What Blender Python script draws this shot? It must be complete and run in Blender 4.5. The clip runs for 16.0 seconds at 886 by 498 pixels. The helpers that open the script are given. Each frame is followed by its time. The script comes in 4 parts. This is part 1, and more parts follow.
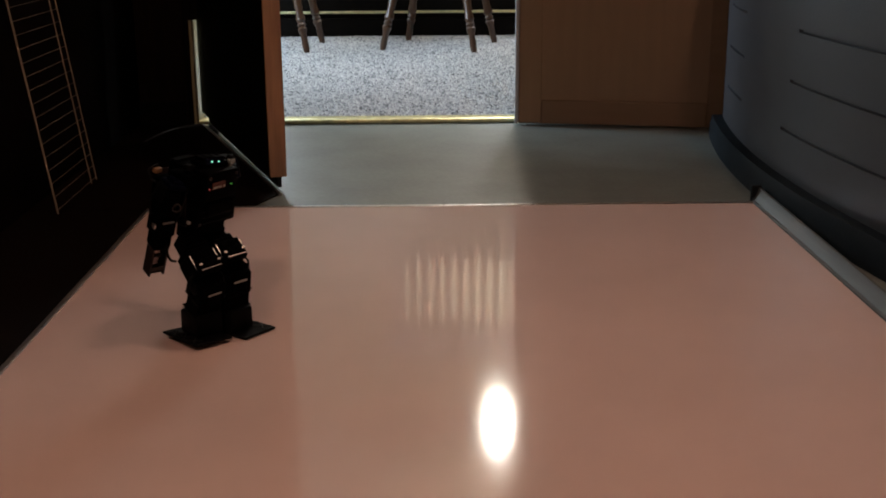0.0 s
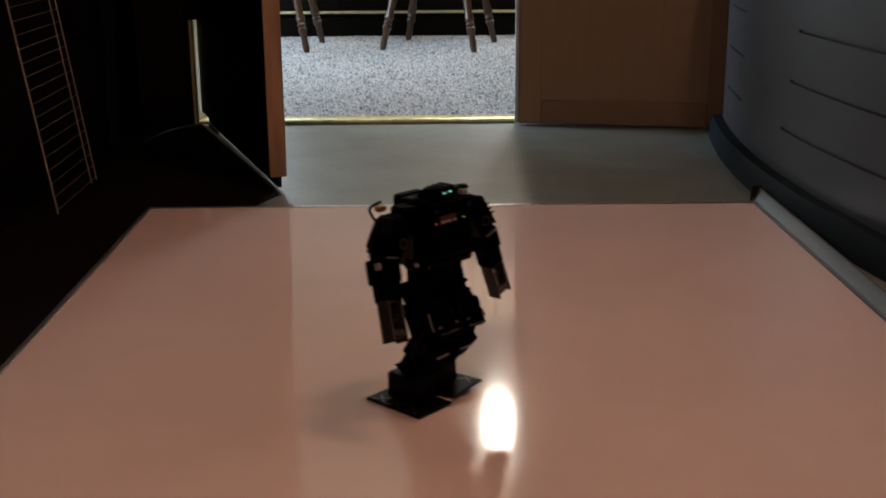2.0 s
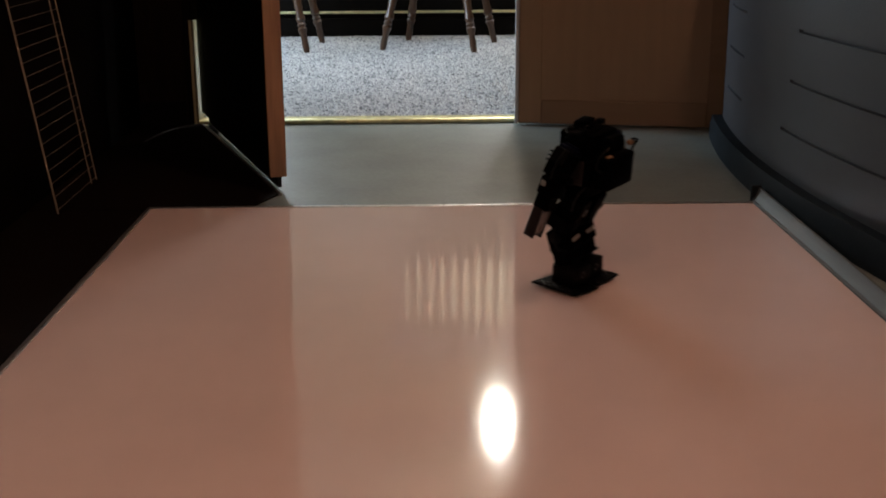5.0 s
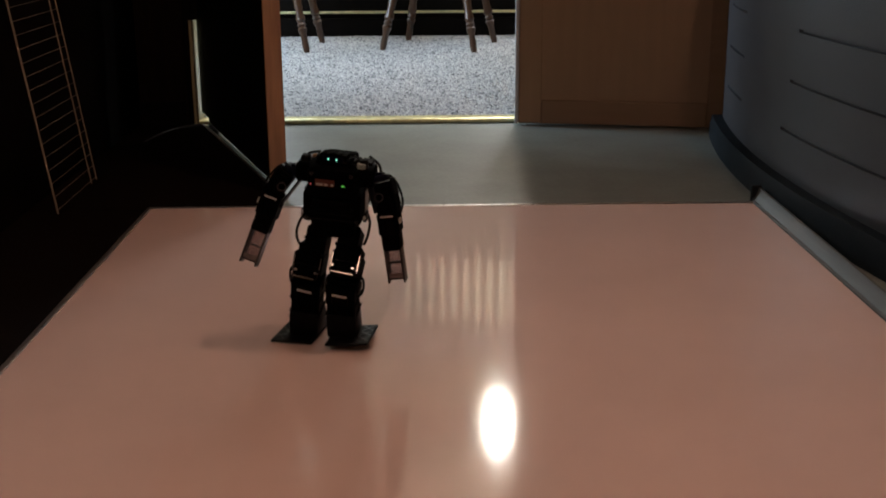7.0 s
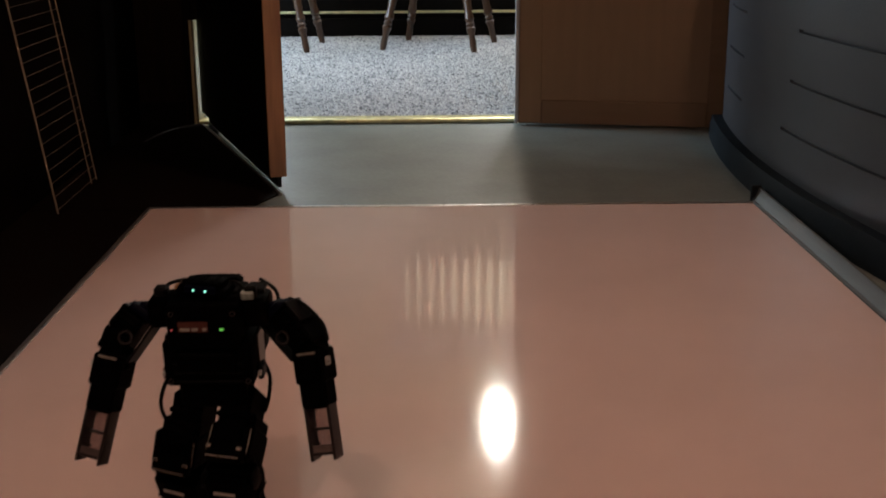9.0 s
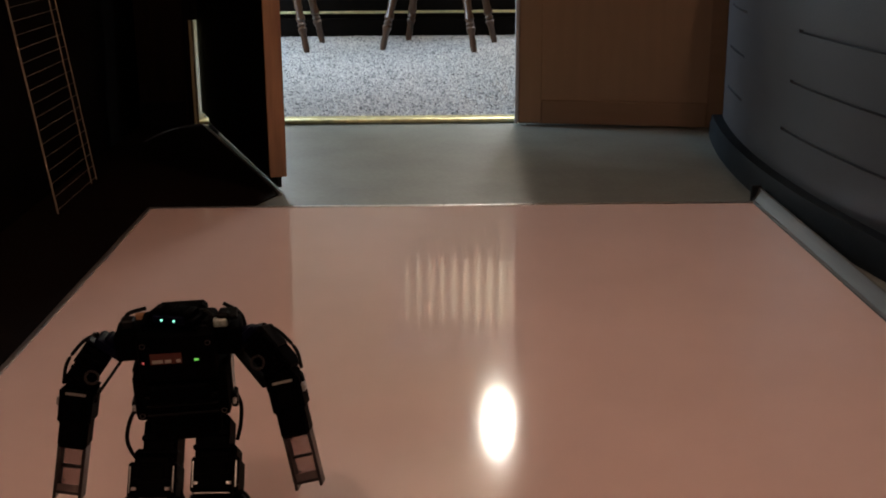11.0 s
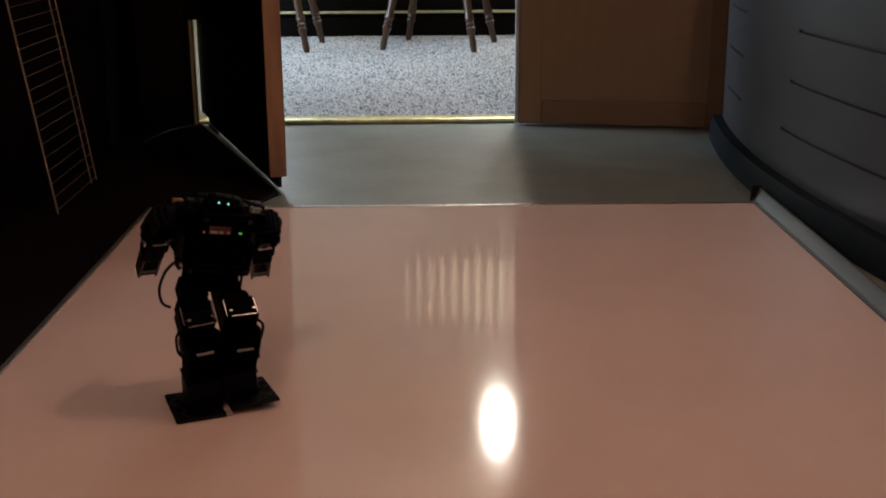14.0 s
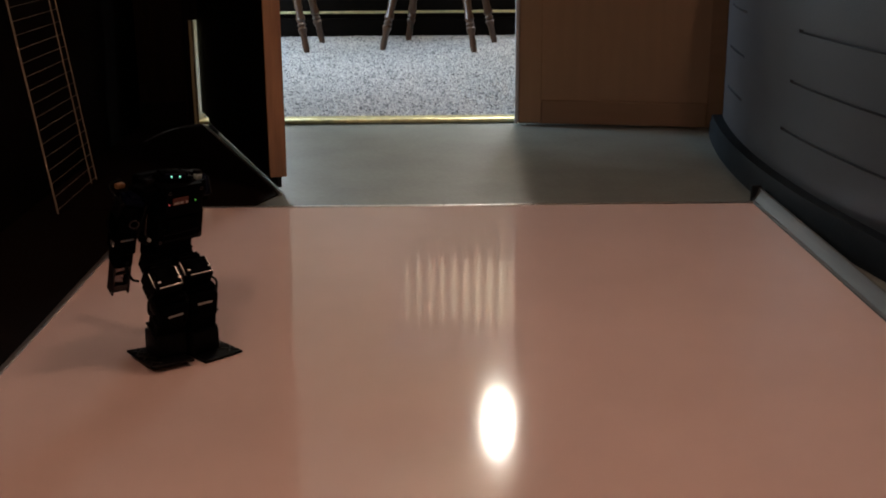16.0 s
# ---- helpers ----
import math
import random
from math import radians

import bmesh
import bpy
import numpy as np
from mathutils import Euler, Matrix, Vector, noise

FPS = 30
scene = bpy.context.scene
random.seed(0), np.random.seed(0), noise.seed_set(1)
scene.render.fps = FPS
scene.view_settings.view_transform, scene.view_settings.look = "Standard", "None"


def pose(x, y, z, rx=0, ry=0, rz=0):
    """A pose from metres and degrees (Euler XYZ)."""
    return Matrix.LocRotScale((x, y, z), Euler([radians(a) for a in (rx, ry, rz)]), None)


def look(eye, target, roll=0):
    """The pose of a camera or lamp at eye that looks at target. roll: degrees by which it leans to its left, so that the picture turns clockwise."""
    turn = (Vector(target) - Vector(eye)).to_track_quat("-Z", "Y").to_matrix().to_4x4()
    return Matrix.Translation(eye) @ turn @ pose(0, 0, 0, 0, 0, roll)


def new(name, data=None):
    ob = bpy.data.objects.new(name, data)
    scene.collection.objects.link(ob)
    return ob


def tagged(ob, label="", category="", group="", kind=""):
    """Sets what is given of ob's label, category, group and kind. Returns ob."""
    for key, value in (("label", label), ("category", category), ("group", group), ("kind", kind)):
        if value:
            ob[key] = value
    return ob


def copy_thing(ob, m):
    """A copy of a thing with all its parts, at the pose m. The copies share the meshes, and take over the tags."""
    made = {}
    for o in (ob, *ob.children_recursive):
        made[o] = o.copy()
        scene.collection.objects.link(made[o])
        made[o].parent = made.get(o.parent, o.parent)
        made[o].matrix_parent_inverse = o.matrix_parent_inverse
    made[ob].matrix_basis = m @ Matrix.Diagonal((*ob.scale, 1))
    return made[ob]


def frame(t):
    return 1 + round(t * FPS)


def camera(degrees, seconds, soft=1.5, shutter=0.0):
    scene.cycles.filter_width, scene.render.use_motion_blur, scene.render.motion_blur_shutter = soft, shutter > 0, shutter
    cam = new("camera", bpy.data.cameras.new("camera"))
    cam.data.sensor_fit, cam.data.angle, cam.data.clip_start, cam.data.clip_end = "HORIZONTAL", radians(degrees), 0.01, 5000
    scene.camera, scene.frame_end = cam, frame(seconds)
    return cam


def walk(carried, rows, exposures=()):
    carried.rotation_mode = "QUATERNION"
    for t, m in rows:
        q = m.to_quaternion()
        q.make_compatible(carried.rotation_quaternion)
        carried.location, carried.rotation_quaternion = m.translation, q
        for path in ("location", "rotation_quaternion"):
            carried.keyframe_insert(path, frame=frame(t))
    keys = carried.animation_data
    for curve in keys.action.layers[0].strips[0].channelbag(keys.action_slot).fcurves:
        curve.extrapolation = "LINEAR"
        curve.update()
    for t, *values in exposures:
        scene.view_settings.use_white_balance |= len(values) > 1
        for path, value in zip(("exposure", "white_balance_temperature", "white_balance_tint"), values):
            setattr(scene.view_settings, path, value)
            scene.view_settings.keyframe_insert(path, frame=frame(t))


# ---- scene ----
cam = camera(41.3, 16.0, soft=1.9, shutter=0.5)
EYE = (0.0, 0.0, 0.68)
CAM_POSE = look(EYE, (0.012955, 0.960466, 0.68 - 0.278097), -0.36)
walk(cam, [(0.0, CAM_POSE), (16.0, CAM_POSE)])

# ---- world and lamps ----
world = bpy.data.worlds.new("world")
scene.world = world
world.use_nodes = True
wn = world.node_tree.nodes
sky = wn.new("ShaderNodeTexSky")
sky.sky_type, sky.sun_disc = "NISHITA", False
sky.sun_elevation, sky.sun_rotation = radians(25), radians(-70)
wn["Background"].inputs["Strength"].default_value = 0.1
world.node_tree.links.new(sky.outputs["Color"], wn["Background"].inputs["Color"])

WARM = (1.0, 0.612, 0.45)


def area(name, m, size, size_y, watts, color):
    data = bpy.data.lights.new(name, "AREA")
    data.shape, data.size, data.size_y = "RECTANGLE", size, size_y
    data.energy, data.color = watts, color
    ob = new(name, data)
    ob.matrix_world = m
    return ob


def bulb(name, place, radius, watts, color):
    data = bpy.data.lights.new(name, "POINT")
    data.energy, data.color, data.shadow_soft_size = watts, color, radius
    ob = new(name, data)
    ob.location = place
    return ob


CEIL = 2.7
LAMP_SIDE = (0.80, 1.75, CEIL - 0.15)
LAMP_REAR = (-0.60, -0.62, CEIL - 0.15)
PENDANT = (0.372, 5.9, 2.05)
bulb("lamp_side", LAMP_SIDE, 0.085, 23, WARM)
bulb("lamp_rear", LAMP_REAR, 0.03, 41, WARM)
area("daylight_far_window", look((-2.6, 4.875, 1.425), (0.0, 4.85, 0.95)), 1.0, 1.2, 140, (0.62, 0.81, 1.0))
area("daylight_north_window", look((-1.525, 6.95, 1.45), (-0.6, 4.0, 0.4)), 0.9, 0.95, 38, (0.72, 0.87, 1.0))
area("daylight_open_window", look((1.16, 6.95, 1.615), (0.3, 4.0, 0.5)), 0.8, 0.46, 42, (0.97, 0.96, 0.97))


# ---- materials ----
def material(name, base, rough=0.6, metal=0.0, var=0.25, scale=30.0, bump=0.15, bump_scale=200.0,
             spec=0.5, emit=None, power=0.0, stretch=(1, 1, 1), coat=0.0, dark=None, spread=0.08):
    """Base colour varied at two scales, with fine relief."""
    mat = bpy.data.materials.new(name)
    mat.use_nodes = True
    nt = mat.node_tree
    n, ln = nt.nodes, nt.links
    b = n["Principled BSDF"]
    b.inputs["Metallic"].default_value = metal
    b.inputs["Coat Weight"].default_value = coat
    b.inputs["Specular IOR Level"].default_value = spec
    co = n.new("ShaderNodeTexCoord")
    mp = n.new("ShaderNodeMapping")
    mp.inputs["Scale"].default_value = stretch
    ln.new(co.outputs["Object"], mp.inputs["Vector"])
    big = n.new("ShaderNodeTexNoise")
    big.inputs["Scale"].default_value = scale
    big.inputs["Detail"].default_value = 5
    ln.new(mp.outputs["Vector"], big.inputs["Vector"])
    ramp = n.new("ShaderNodeValToRGB")
    lo = dark or tuple(c * (1 - var) for c in base)
    hi = tuple(min(1.0, c * (1 + var * 0.6)) for c in base)
    ramp.color_ramp.elements[0].position, ramp.color_ramp.elements[1].position = 0.3, 0.72
    ramp.color_ramp.elements[0].color, ramp.color_ramp.elements[1].color = (*lo, 1), (*hi, 1)
    ln.new(big.outputs["Fac"], ramp.inputs["Fac"])
    ln.new(ramp.outputs["Color"], b.inputs["Base Color"])
    fine = n.new("ShaderNodeTexNoise")
    fine.inputs["Scale"].default_value = bump_scale
    fine.inputs["Detail"].default_value = 3
    ln.new(mp.outputs["Vector"], fine.inputs["Vector"])
    span = n.new("ShaderNodeMapRange")
    span.inputs["To Min"].default_value = max(0.02, rough - spread)
    span.inputs["To Max"].default_value = min(1.0, rough + spread)
    ln.new(fine.outputs["Fac"], span.inputs["Value"])
    ln.new(span.outputs["Result"], b.inputs["Roughness"])
    if bump:
        bp = n.new("ShaderNodeBump")
        bp.inputs["Strength"].default_value = bump
        bp.inputs["Distance"].default_value = 0.002
        ln.new(fine.outputs["Fac"], bp.inputs["Height"])
        ln.new(bp.outputs["Normal"], b.inputs["Normal"])
    if emit:
        b.inputs["Emission Color"].default_value = (*emit, 1)
        b.inputs["Emission Strength"].default_value = power
    return mat


M_BOARD = material("board_enamel", (0.85, 0.66, 0.61), 0.084, var=0.05, scale=3, bump=0.012, bump_scale=60, spread=0.02)
M_ALU = material("brushed_aluminium", (0.78, 0.78, 0.77), 0.3, 0.9, 0.15, 40, 0.1, 300, stretch=(1, 0.05, 1))
M_TRAY = material("dull_aluminium", (0.14, 0.148, 0.139), 0.5, 0.35, 0.2, 40, 0.1, 300, stretch=(1, 0.05, 1))
M_VINYL = material("grey_vinyl", (0.17, 0.187, 0.165), 0.40, var=0.18, scale=6, bump=0.05, bump_scale=90)
# brown carpet taken down to near-black: shade by wall and door is in the colour
M_DIMCARPET = material("shaded_brown_carpet", (0.0065, 0.0038, 0.0026), 0.95, spec=0.05, var=0.5, scale=160, bump=0.8, bump_scale=500)
M_CARPET = material("speckled_carpet", (0.52, 0.51, 0.50), 0.95, var=0.5, scale=75, bump=1.0, bump_scale=170, dark=(0.12, 0.12, 0.125))
M_PILE = material("carpet_loops", (0.5, 0.5, 0.5), 0.95, var=0.3, scale=300, bump=0.5, bump_scale=900, spec=0.1)
pn = M_PILE.node_tree
geo = pn.nodes.new("ShaderNodeNewGeometry")
pile_ramp = pn.nodes.new("ShaderNodeValToRGB")
for position, colour in ((0.0, (0.13, 0.13, 0.135)), (0.2, (0.38, 0.38, 0.385)), (1.0, (0.66, 0.65, 0.63))):
    el = pile_ramp.color_ramp.elements[0] if position == 0.0 else pile_ramp.color_ramp.elements[-1] if position == 1.0 else pile_ramp.color_ramp.elements.new(position)
    el.color = (*colour, 1)
pn.links.new(geo.outputs["Random Per Island"], pile_ramp.inputs["Fac"])
pn.links.new(pile_ramp.outputs["Color"], pn.nodes["Principled BSDF"].inputs["Base Color"])
# dark stained wood pushed to near-black: the corner's deep shade is in the colour
M_DARKWALL = material("shaded_stained_panelling", (0.0034, 0.0017, 0.0011), 0.6, spec=0.1, var=0.4, scale=9, bump=0.1, stretch=(8, 8, 0.6))
M_WALL = material("painted_plaster", (0.45, 0.40, 0.34), 0.85, var=0.08, scale=4, bump=0.2, bump_scale=120)
M_CEIL = material("ceiling_paint", (0.70, 0.67, 0.62), 0.9, var=0.06, scale=3, bump=0.2, bump_scale=150)
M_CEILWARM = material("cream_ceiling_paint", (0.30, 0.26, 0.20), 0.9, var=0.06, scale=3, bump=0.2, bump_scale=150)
M_WALLFAR = material("beige_wall_paint", (0.25, 0.215, 0.155), 0.85, var=0.08, scale=4, bump=0.2, bump_scale=120)
M_STAIN = material("walnut_stained_wall", (0.011, 0.0055, 0.003), 0.65, var=0.4, scale=9, bump=0.1, stretch=(8, 8, 0.6), spec=0.1)
# near-black because this face is unlit; its shade is put into the colour
M_DOORDARK = material("shaded_door_face", (0.0025, 0.0018, 0.0015), 0.55, spec=0.08, var=0.4, scale=8, bump=0.1, stretch=(6, 6, 0.5))
# oak made orange by the warm light that catches the edge
M_DOOREDGE = material("warm_lit_oak_edge", (0.32, 0.18, 0.105), 0.6, var=0.25, scale=14, bump=0.15, stretch=(6, 6, 0.4))
M_LEAF = material("brown_door_veneer", (0.225, 0.156, 0.098), 0.6, spec=0.3, var=0.05, scale=7, bump=0.1, stretch=(6, 6, 0.5))
# same veneer darkened: shade on the rails and right stile is painted in
M_LEAFSHADED = material("shaded_door_veneer", (0.175, 0.118, 0.072), 0.6, spec=0.3, var=0.06, scale=7, bump=0.1, stretch=(0.5, 6, 6))
M_BRASS = material("worn_brass", (0.80, 0.74, 0.42), 0.45, 0.9, 0.25, 30, 0.1)
M_CHAIR = material("turned_oak", (0.055, 0.022, 0.008), 0.32, var=0.35, scale=25, bump=0.1, stretch=(3, 3, 0.4), coat=0.08)
M_COUNTER = material("grey_moulded_plastic", (0.044, 0.042, 0.045), 0.5, spec=0.4, var=0.10, scale=5, bump=0.25, bump_scale=260)
M_KICK = material("dark_slate_plinth", (0.011, 0.015, 0.018), 0.65, spec=0.1, var=0.25, scale=12, bump=0.2)
M_WIRE = material("cream_coated_wire", (0.25, 0.20, 0.15), 0.5, var=0.2, scale=60, bump=0.05)
M_BLIND = material("blind_fabric", (0.10, 0.09, 0.075), 0.8, var=0.1, scale=40)
M_GLASSGLOW = material("lit_opal_glass", (0.9, 0.85, 0.7), 0.3, var=0.02, bump=0, emit=(1.0, 0.93, 0.80), power=132)
M_SHADE = material("ceiling_lamp_opal", (0.9, 0.85, 0.75), 0.3, var=0.02, bump=0, emit=WARM, power=2.0)
M_SKYCARD = material("overcast_distance", (0.6, 0.65, 0.7), 0.9, var=0.05, bump=0, emit=(1.0, 0.86, 0.60), power=1.9)
# pale yellow for the light that shows through the hinge gap
M_CREAM = material("hinge_gap_light", (0.50, 0.46, 0.27), 0.35, var=0.08, scale=20)
M_TRIM = material("jamb_paint", (0.42, 0.44, 0.46), 0.45, var=0.1, scale=20)
M_HEATER = material("dark_heater_enamel", (0.004, 0.0028, 0.002), 0.6, spec=0.05, var=0.3, scale=20)
M_GREYBAND = material("dark_grey_band", (0.07, 0.075, 0.07), 0.5, 0.2, var=0.3, scale=60)
M_RUBBER = material("black_rubber", (0.012, 0.012, 0.012), 0.8, var=0.3, scale=60)
# robot
M_BLACK = material("black_servo_plastic", (0.0007, 0.0007, 0.0009), 0.6, spec=0.015, var=0.3, scale=120, bump=0.1, bump_scale=900)
M_BRACKET = material("black_anodised_bracket", (0.0025, 0.0025, 0.003), 0.5, 0.0, 0.3, 120, 0.05, 700, spec=0.07)
M_HAND = material("smoked_bracket", (0.16, 0.13, 0.13), 0.35, 0.6, 0.3, 90, 0.05, 700)
M_FRAME = material("dark_bracket_edge", (0.016, 0.010, 0.010), 0.4, 0.2, 0.3, 90, 0.05, 700)
M_GLINT = material("worn_metal_edge", (0.34, 0.33, 0.32), 0.22, 1.0, 0.3, 150, 0.05, 700)
M_PLATE = material("dark_smoked_plate", (0.035, 0.030, 0.030), 0.3, 0.4, 0.3, 90, 0.05, 700)
M_LATTICE = material("dark_grey_lattice", (0.05, 0.055, 0.055), 0.3, 0.7, 0.3, 120, 0.05, 700)
M_BLUE = material("navy_shoulder_cap", (0.0016, 0.0024, 0.009), 0.45, spec=0.03, var=0.3, scale=90, bump=0.05)
M_STEEL = material("bright_screw_steel", (0.62, 0.62, 0.62), 0.3, 0.95, 0.2, 200, 0.05)
M_WHITE = material("white_connector", (0.38, 0.37, 0.35), 0.5, var=0.1, scale=200)
M_CABLE = material("black_cable_sleeve", (0.002, 0.002, 0.002), 0.5, spec=0.12, var=0.3, scale=300, bump=0.3, bump_scale=900)
M_LED = material("green_eye_led", (0.1, 0.5, 0.4), 0.3, var=0.0, bump=0, emit=(0.30, 1.0, 0.72), power=1.3)
M_LEDG = material("green_status_led", (0.1, 0.5, 0.1), 0.3, var=0.0, bump=0, emit=(0.20, 0.85, 0.12), power=0.5)
M_LEDR = material("red_status_led", (0.5, 0.1, 0.1), 0.3, var=0.0, bump=0, emit=(1.0, 0.15, 0.15), power=0.25)
M_RED = material("red_label", (0.08, 0.014, 0.008), 0.6, var=0.2, scale=200)
M_PCB = material("pale_circuit_board", (0.24, 0.30, 0.29), 0.3, var=0.5, scale=250, bump=0.2)
M_ACRYL = material("smoked_acrylic", (0.50, 0.40, 0.40), 0.15, var=0.1, scale=90, bump=0)
M_ACRYL.node_tree.nodes["Principled BSDF"].inputs["Transmission Weight"].default_value = 0.85
M_BACKLED = material("white_back_led", (0.8, 0.8, 0.7), 0.3, var=0.0, bump=0, emit=(1.0, 0.95, 0.7), power=1.5)
M_TAN = material("tan_battery_wrap", (0.30, 0.16, 0.075), 0.4, var=0.2, scale=90)


# ---- mesh helpers ----
def box(bm, size, centre=(0, 0, 0), bevel=0.0, m=None, segments=1):
    made = bmesh.ops.create_cube(bm, size=1.0)["verts"]
    for v in made:
        v.co = Vector((v.co.x * size[0] + centre[0], v.co.y * size[1] + centre[1], v.co.z * size[2] + centre[2]))
        if m:
            v.co = m @ v.co
    if bevel:
        edges = list({e for v in made for e in v.link_edges})
        bmesh.ops.bevel(bm, geom=edges, offset=bevel, segments=segments, affect="EDGES", profile=0.5)
    return bm


def lathe(bm, rings, sides=12, m=None, cap=True):
    """Rings of (radius, z) turned round the z axis."""
    loops = []
    for r, z in rings:
        ring = []
        for i in range(sides):
            a = 2 * math.pi * i / sides
            co = Vector((r * math.cos(a), r * math.sin(a), z))
            ring.append(bm.verts.new(m @ co if m else co))
        loops.append(ring)
    for lo, hi in zip(loops, loops[1:]):
        for i in range(sides):
            bm.faces.new((lo[i], lo[(i + 1) % sides], hi[(i + 1) % sides], hi[i]))
    if cap:
        bm.faces.new(loops[0][::-1])
        bm.faces.new(loops[-1])
    return bm


def rod(bm, a, b, r, sides=8, r2=None):
    a, b = Vector(a), Vector(b)
    m = Matrix.Translation(a) @ (b - a).to_track_quat("Z", "Y").to_matrix().to_4x4()
    return lathe(bm, [(r, 0), (r2 or r, (b - a).length)], sides, m)


def tube(bm, points, r, sides=7, steps=6):
    """A smooth round cable through the points."""
    pts = [Vector(p) for p in points]
    path = []
    for i in range(len(pts) - 1):
        p0, p1, p2, p3 = pts[max(i - 1, 0)], pts[i], pts[i + 1], pts[min(i + 2, len(pts) - 1)]
        for k in range(steps):
            u = k / steps
            path.append(0.5 * (2 * p1 + (p2 - p0) * u + (2 * p0 - 5 * p1 + 4 * p2 - p3) * u * u + (3 * p1 - p0 - 3 * p2 + p3) * u ** 3))
    path.append(pts[-1])
    loops = []
    for i, p in enumerate(path):
        d = (path[min(i + 1, len(path) - 1)] - path[max(i - 1, 0)]).normalized()
        q = d.to_track_quat("Z", "Y").to_matrix()
        loops.append([bm.verts.new(p + q @ Vector((r * math.cos(2 * math.pi * j / sides), r * math.sin(2 * math.pi * j / sides), 0))) for j in range(sides)])
    for lo, hi in zip(loops, loops[1:]):
        for j in range(sides):
            bm.faces.new((lo[j], lo[(j + 1) % sides], hi[(j + 1) % sides], hi[j]))
    bm.faces.new(loops[0][::-1])
    bm.faces.new(loops[-1])
    return bm


def mesh_of(name, bm, mat, smooth=True):
    bmesh.ops.recalc_face_normals(bm, faces=bm.faces[:])
    me = bpy.data.meshes.new(name)
    bm.to_mesh(me)
    bm.free()
    me.materials.append(mat)
    if smooth:
        me.shade_smooth()
        me.set_sharp_from_angle(angle=radians(35))
    return me


def part(name, bm, mat, parent, label="", m=None):
    ob = new(name, mesh_of(name, bm, mat))
    ob.parent = parent
    if m:
        ob.matrix_basis = m
    return tagged(ob, label)


def thing(name, bm, mat, label, category, m=None, group="", kind=""):
    ob = new(name, mesh_of(name, bm, mat))
    if m:
        ob.matrix_basis = m
    return tagged(ob, label, category, group, kind)


def holder(name, label, category, m=None, group="", kind=""):
    ob = new(name)
    ob.empty_display_size = 0.05
    if m:
        ob.matrix_basis = m
    return tagged(ob, label, category, group, kind)


B = bmesh.new


def slab(name, x0, x1, y0, y1, z0, z1, mat, label, category):
    return thing(name, box(B(), (x1 - x0, y1 - y0, z1 - z0), ((x0 + x1) / 2, (y0 + y1) / 2, (z0 + z1) / 2)), mat, label, category, kind="structure")


# ---- structure ----
FLOOR = -0.008
WALL_Y = 3.90
slab("floor", -0.667, 2.3, -3.0, 3.96, FLOOR - 0.1, FLOOR, M_VINYL, "smooth grey vinyl floor with a soft sheen", "floor")
slab("floor_left", -3.0, -0.667, -3.0, WALL_Y, FLOOR - 0.1, FLOOR + 0.002, M_DIMCARPET, "dark brown short-pile carpet strip beside the wall, shade in its colour", "carpet")
slab("floor_far_room", -2.6, 2.6, 3.965, 7.0, FLOOR - 0.1, FLOOR + 0.012, M_CARPET, "pale grey speckled loop carpet", "carpet")
# dark sheet on the floor where the open door's shadow falls
patch_bm = B()
lower = [patch_bm.verts.new((x, y, FLOOR - 0.02)) for x, y in ((-0.667, 2.73), (-0.43, 2.73), (-0.372, 2.875), (-0.744, 3.875), (-0.95, 3.885), (-0.95, 2.73))]
upper = [patch_bm.verts.new((v.co.x, v.co.y, FLOOR + 0.004)) for v in lower]
patch_bm.faces.new(upper)
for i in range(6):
    patch_bm.faces.new((lower[i], lower[(i + 1) % 6], upper[(i + 1) % 6], upper[i]))
thing("door_shade_patch", patch_bm, M_DIMCARPET, "near-black carpet patch standing in for the open door's shadow", "mat", kind="structure")
slab("wall_west", -1.07, -0.95, 1.35, WALL_Y, FLOOR, CEIL, M_DARKWALL, "dark stained wall panelling, its deep shade put into the colour", "wall")
slab("wall_west_front", -3.0, -1.07, 1.35, 1.47, FLOOR, CEIL, M_WALL, "plain painted wall", "wall")
slab("wall_west_outer", -3.1, -3.0, -3.0, 1.47, FLOOR, CEIL, M_WALL, "plain painted wall", "wall")
slab("wall_south", -3.1, 2.4, -3.1, -3.0, FLOOR, CEIL, M_WALL, "plain painted wall", "wall")
slab("wall_east", 2.3, 2.4, -3.0, WALL_Y, FLOOR, CEIL, M_WALL, "plain painted wall", "wall")
slab("ceiling", -3.1, 2.4, -3.1, WALL_Y + 0.12, CEIL, CEIL + 0.1, M_CEIL, "plain matt ceiling", "ceiling")
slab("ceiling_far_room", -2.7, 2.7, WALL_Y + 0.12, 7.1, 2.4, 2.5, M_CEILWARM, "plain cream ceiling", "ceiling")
# north wall with its doorway
slab("wall_north_left", -2.7, -0.79, WALL_Y, WALL_Y + 0.12, FLOOR, CEIL, M_STAIN, "dark stained wall beside the doorway", "wall")
slab("wall_north_right", 0.36, 2.7, WALL_Y, WALL_Y + 0.12, FLOOR, CEIL, M_LEAF, "brown wood-faced wall beside the doorway", "wall")
slab("wall_north_lintel", -0.79, 0.36, WALL_Y, WALL_Y + 0.12, 2.06, CEIL, M_WALL, "painted wall above the doorway", "wall")
# far room
# bright rod in place of the line of light leaking past the door
strip_bm = rod(B(), (-0.366, 2.868, FLOOR + 0.004), (-0.737, 3.868, FLOOR + 0.004), 0.0045, 10)
thing("floor_band", strip_bm, M_ALU, "thin bright strip standing in for light leaking past the open door", "edging", kind="structure")
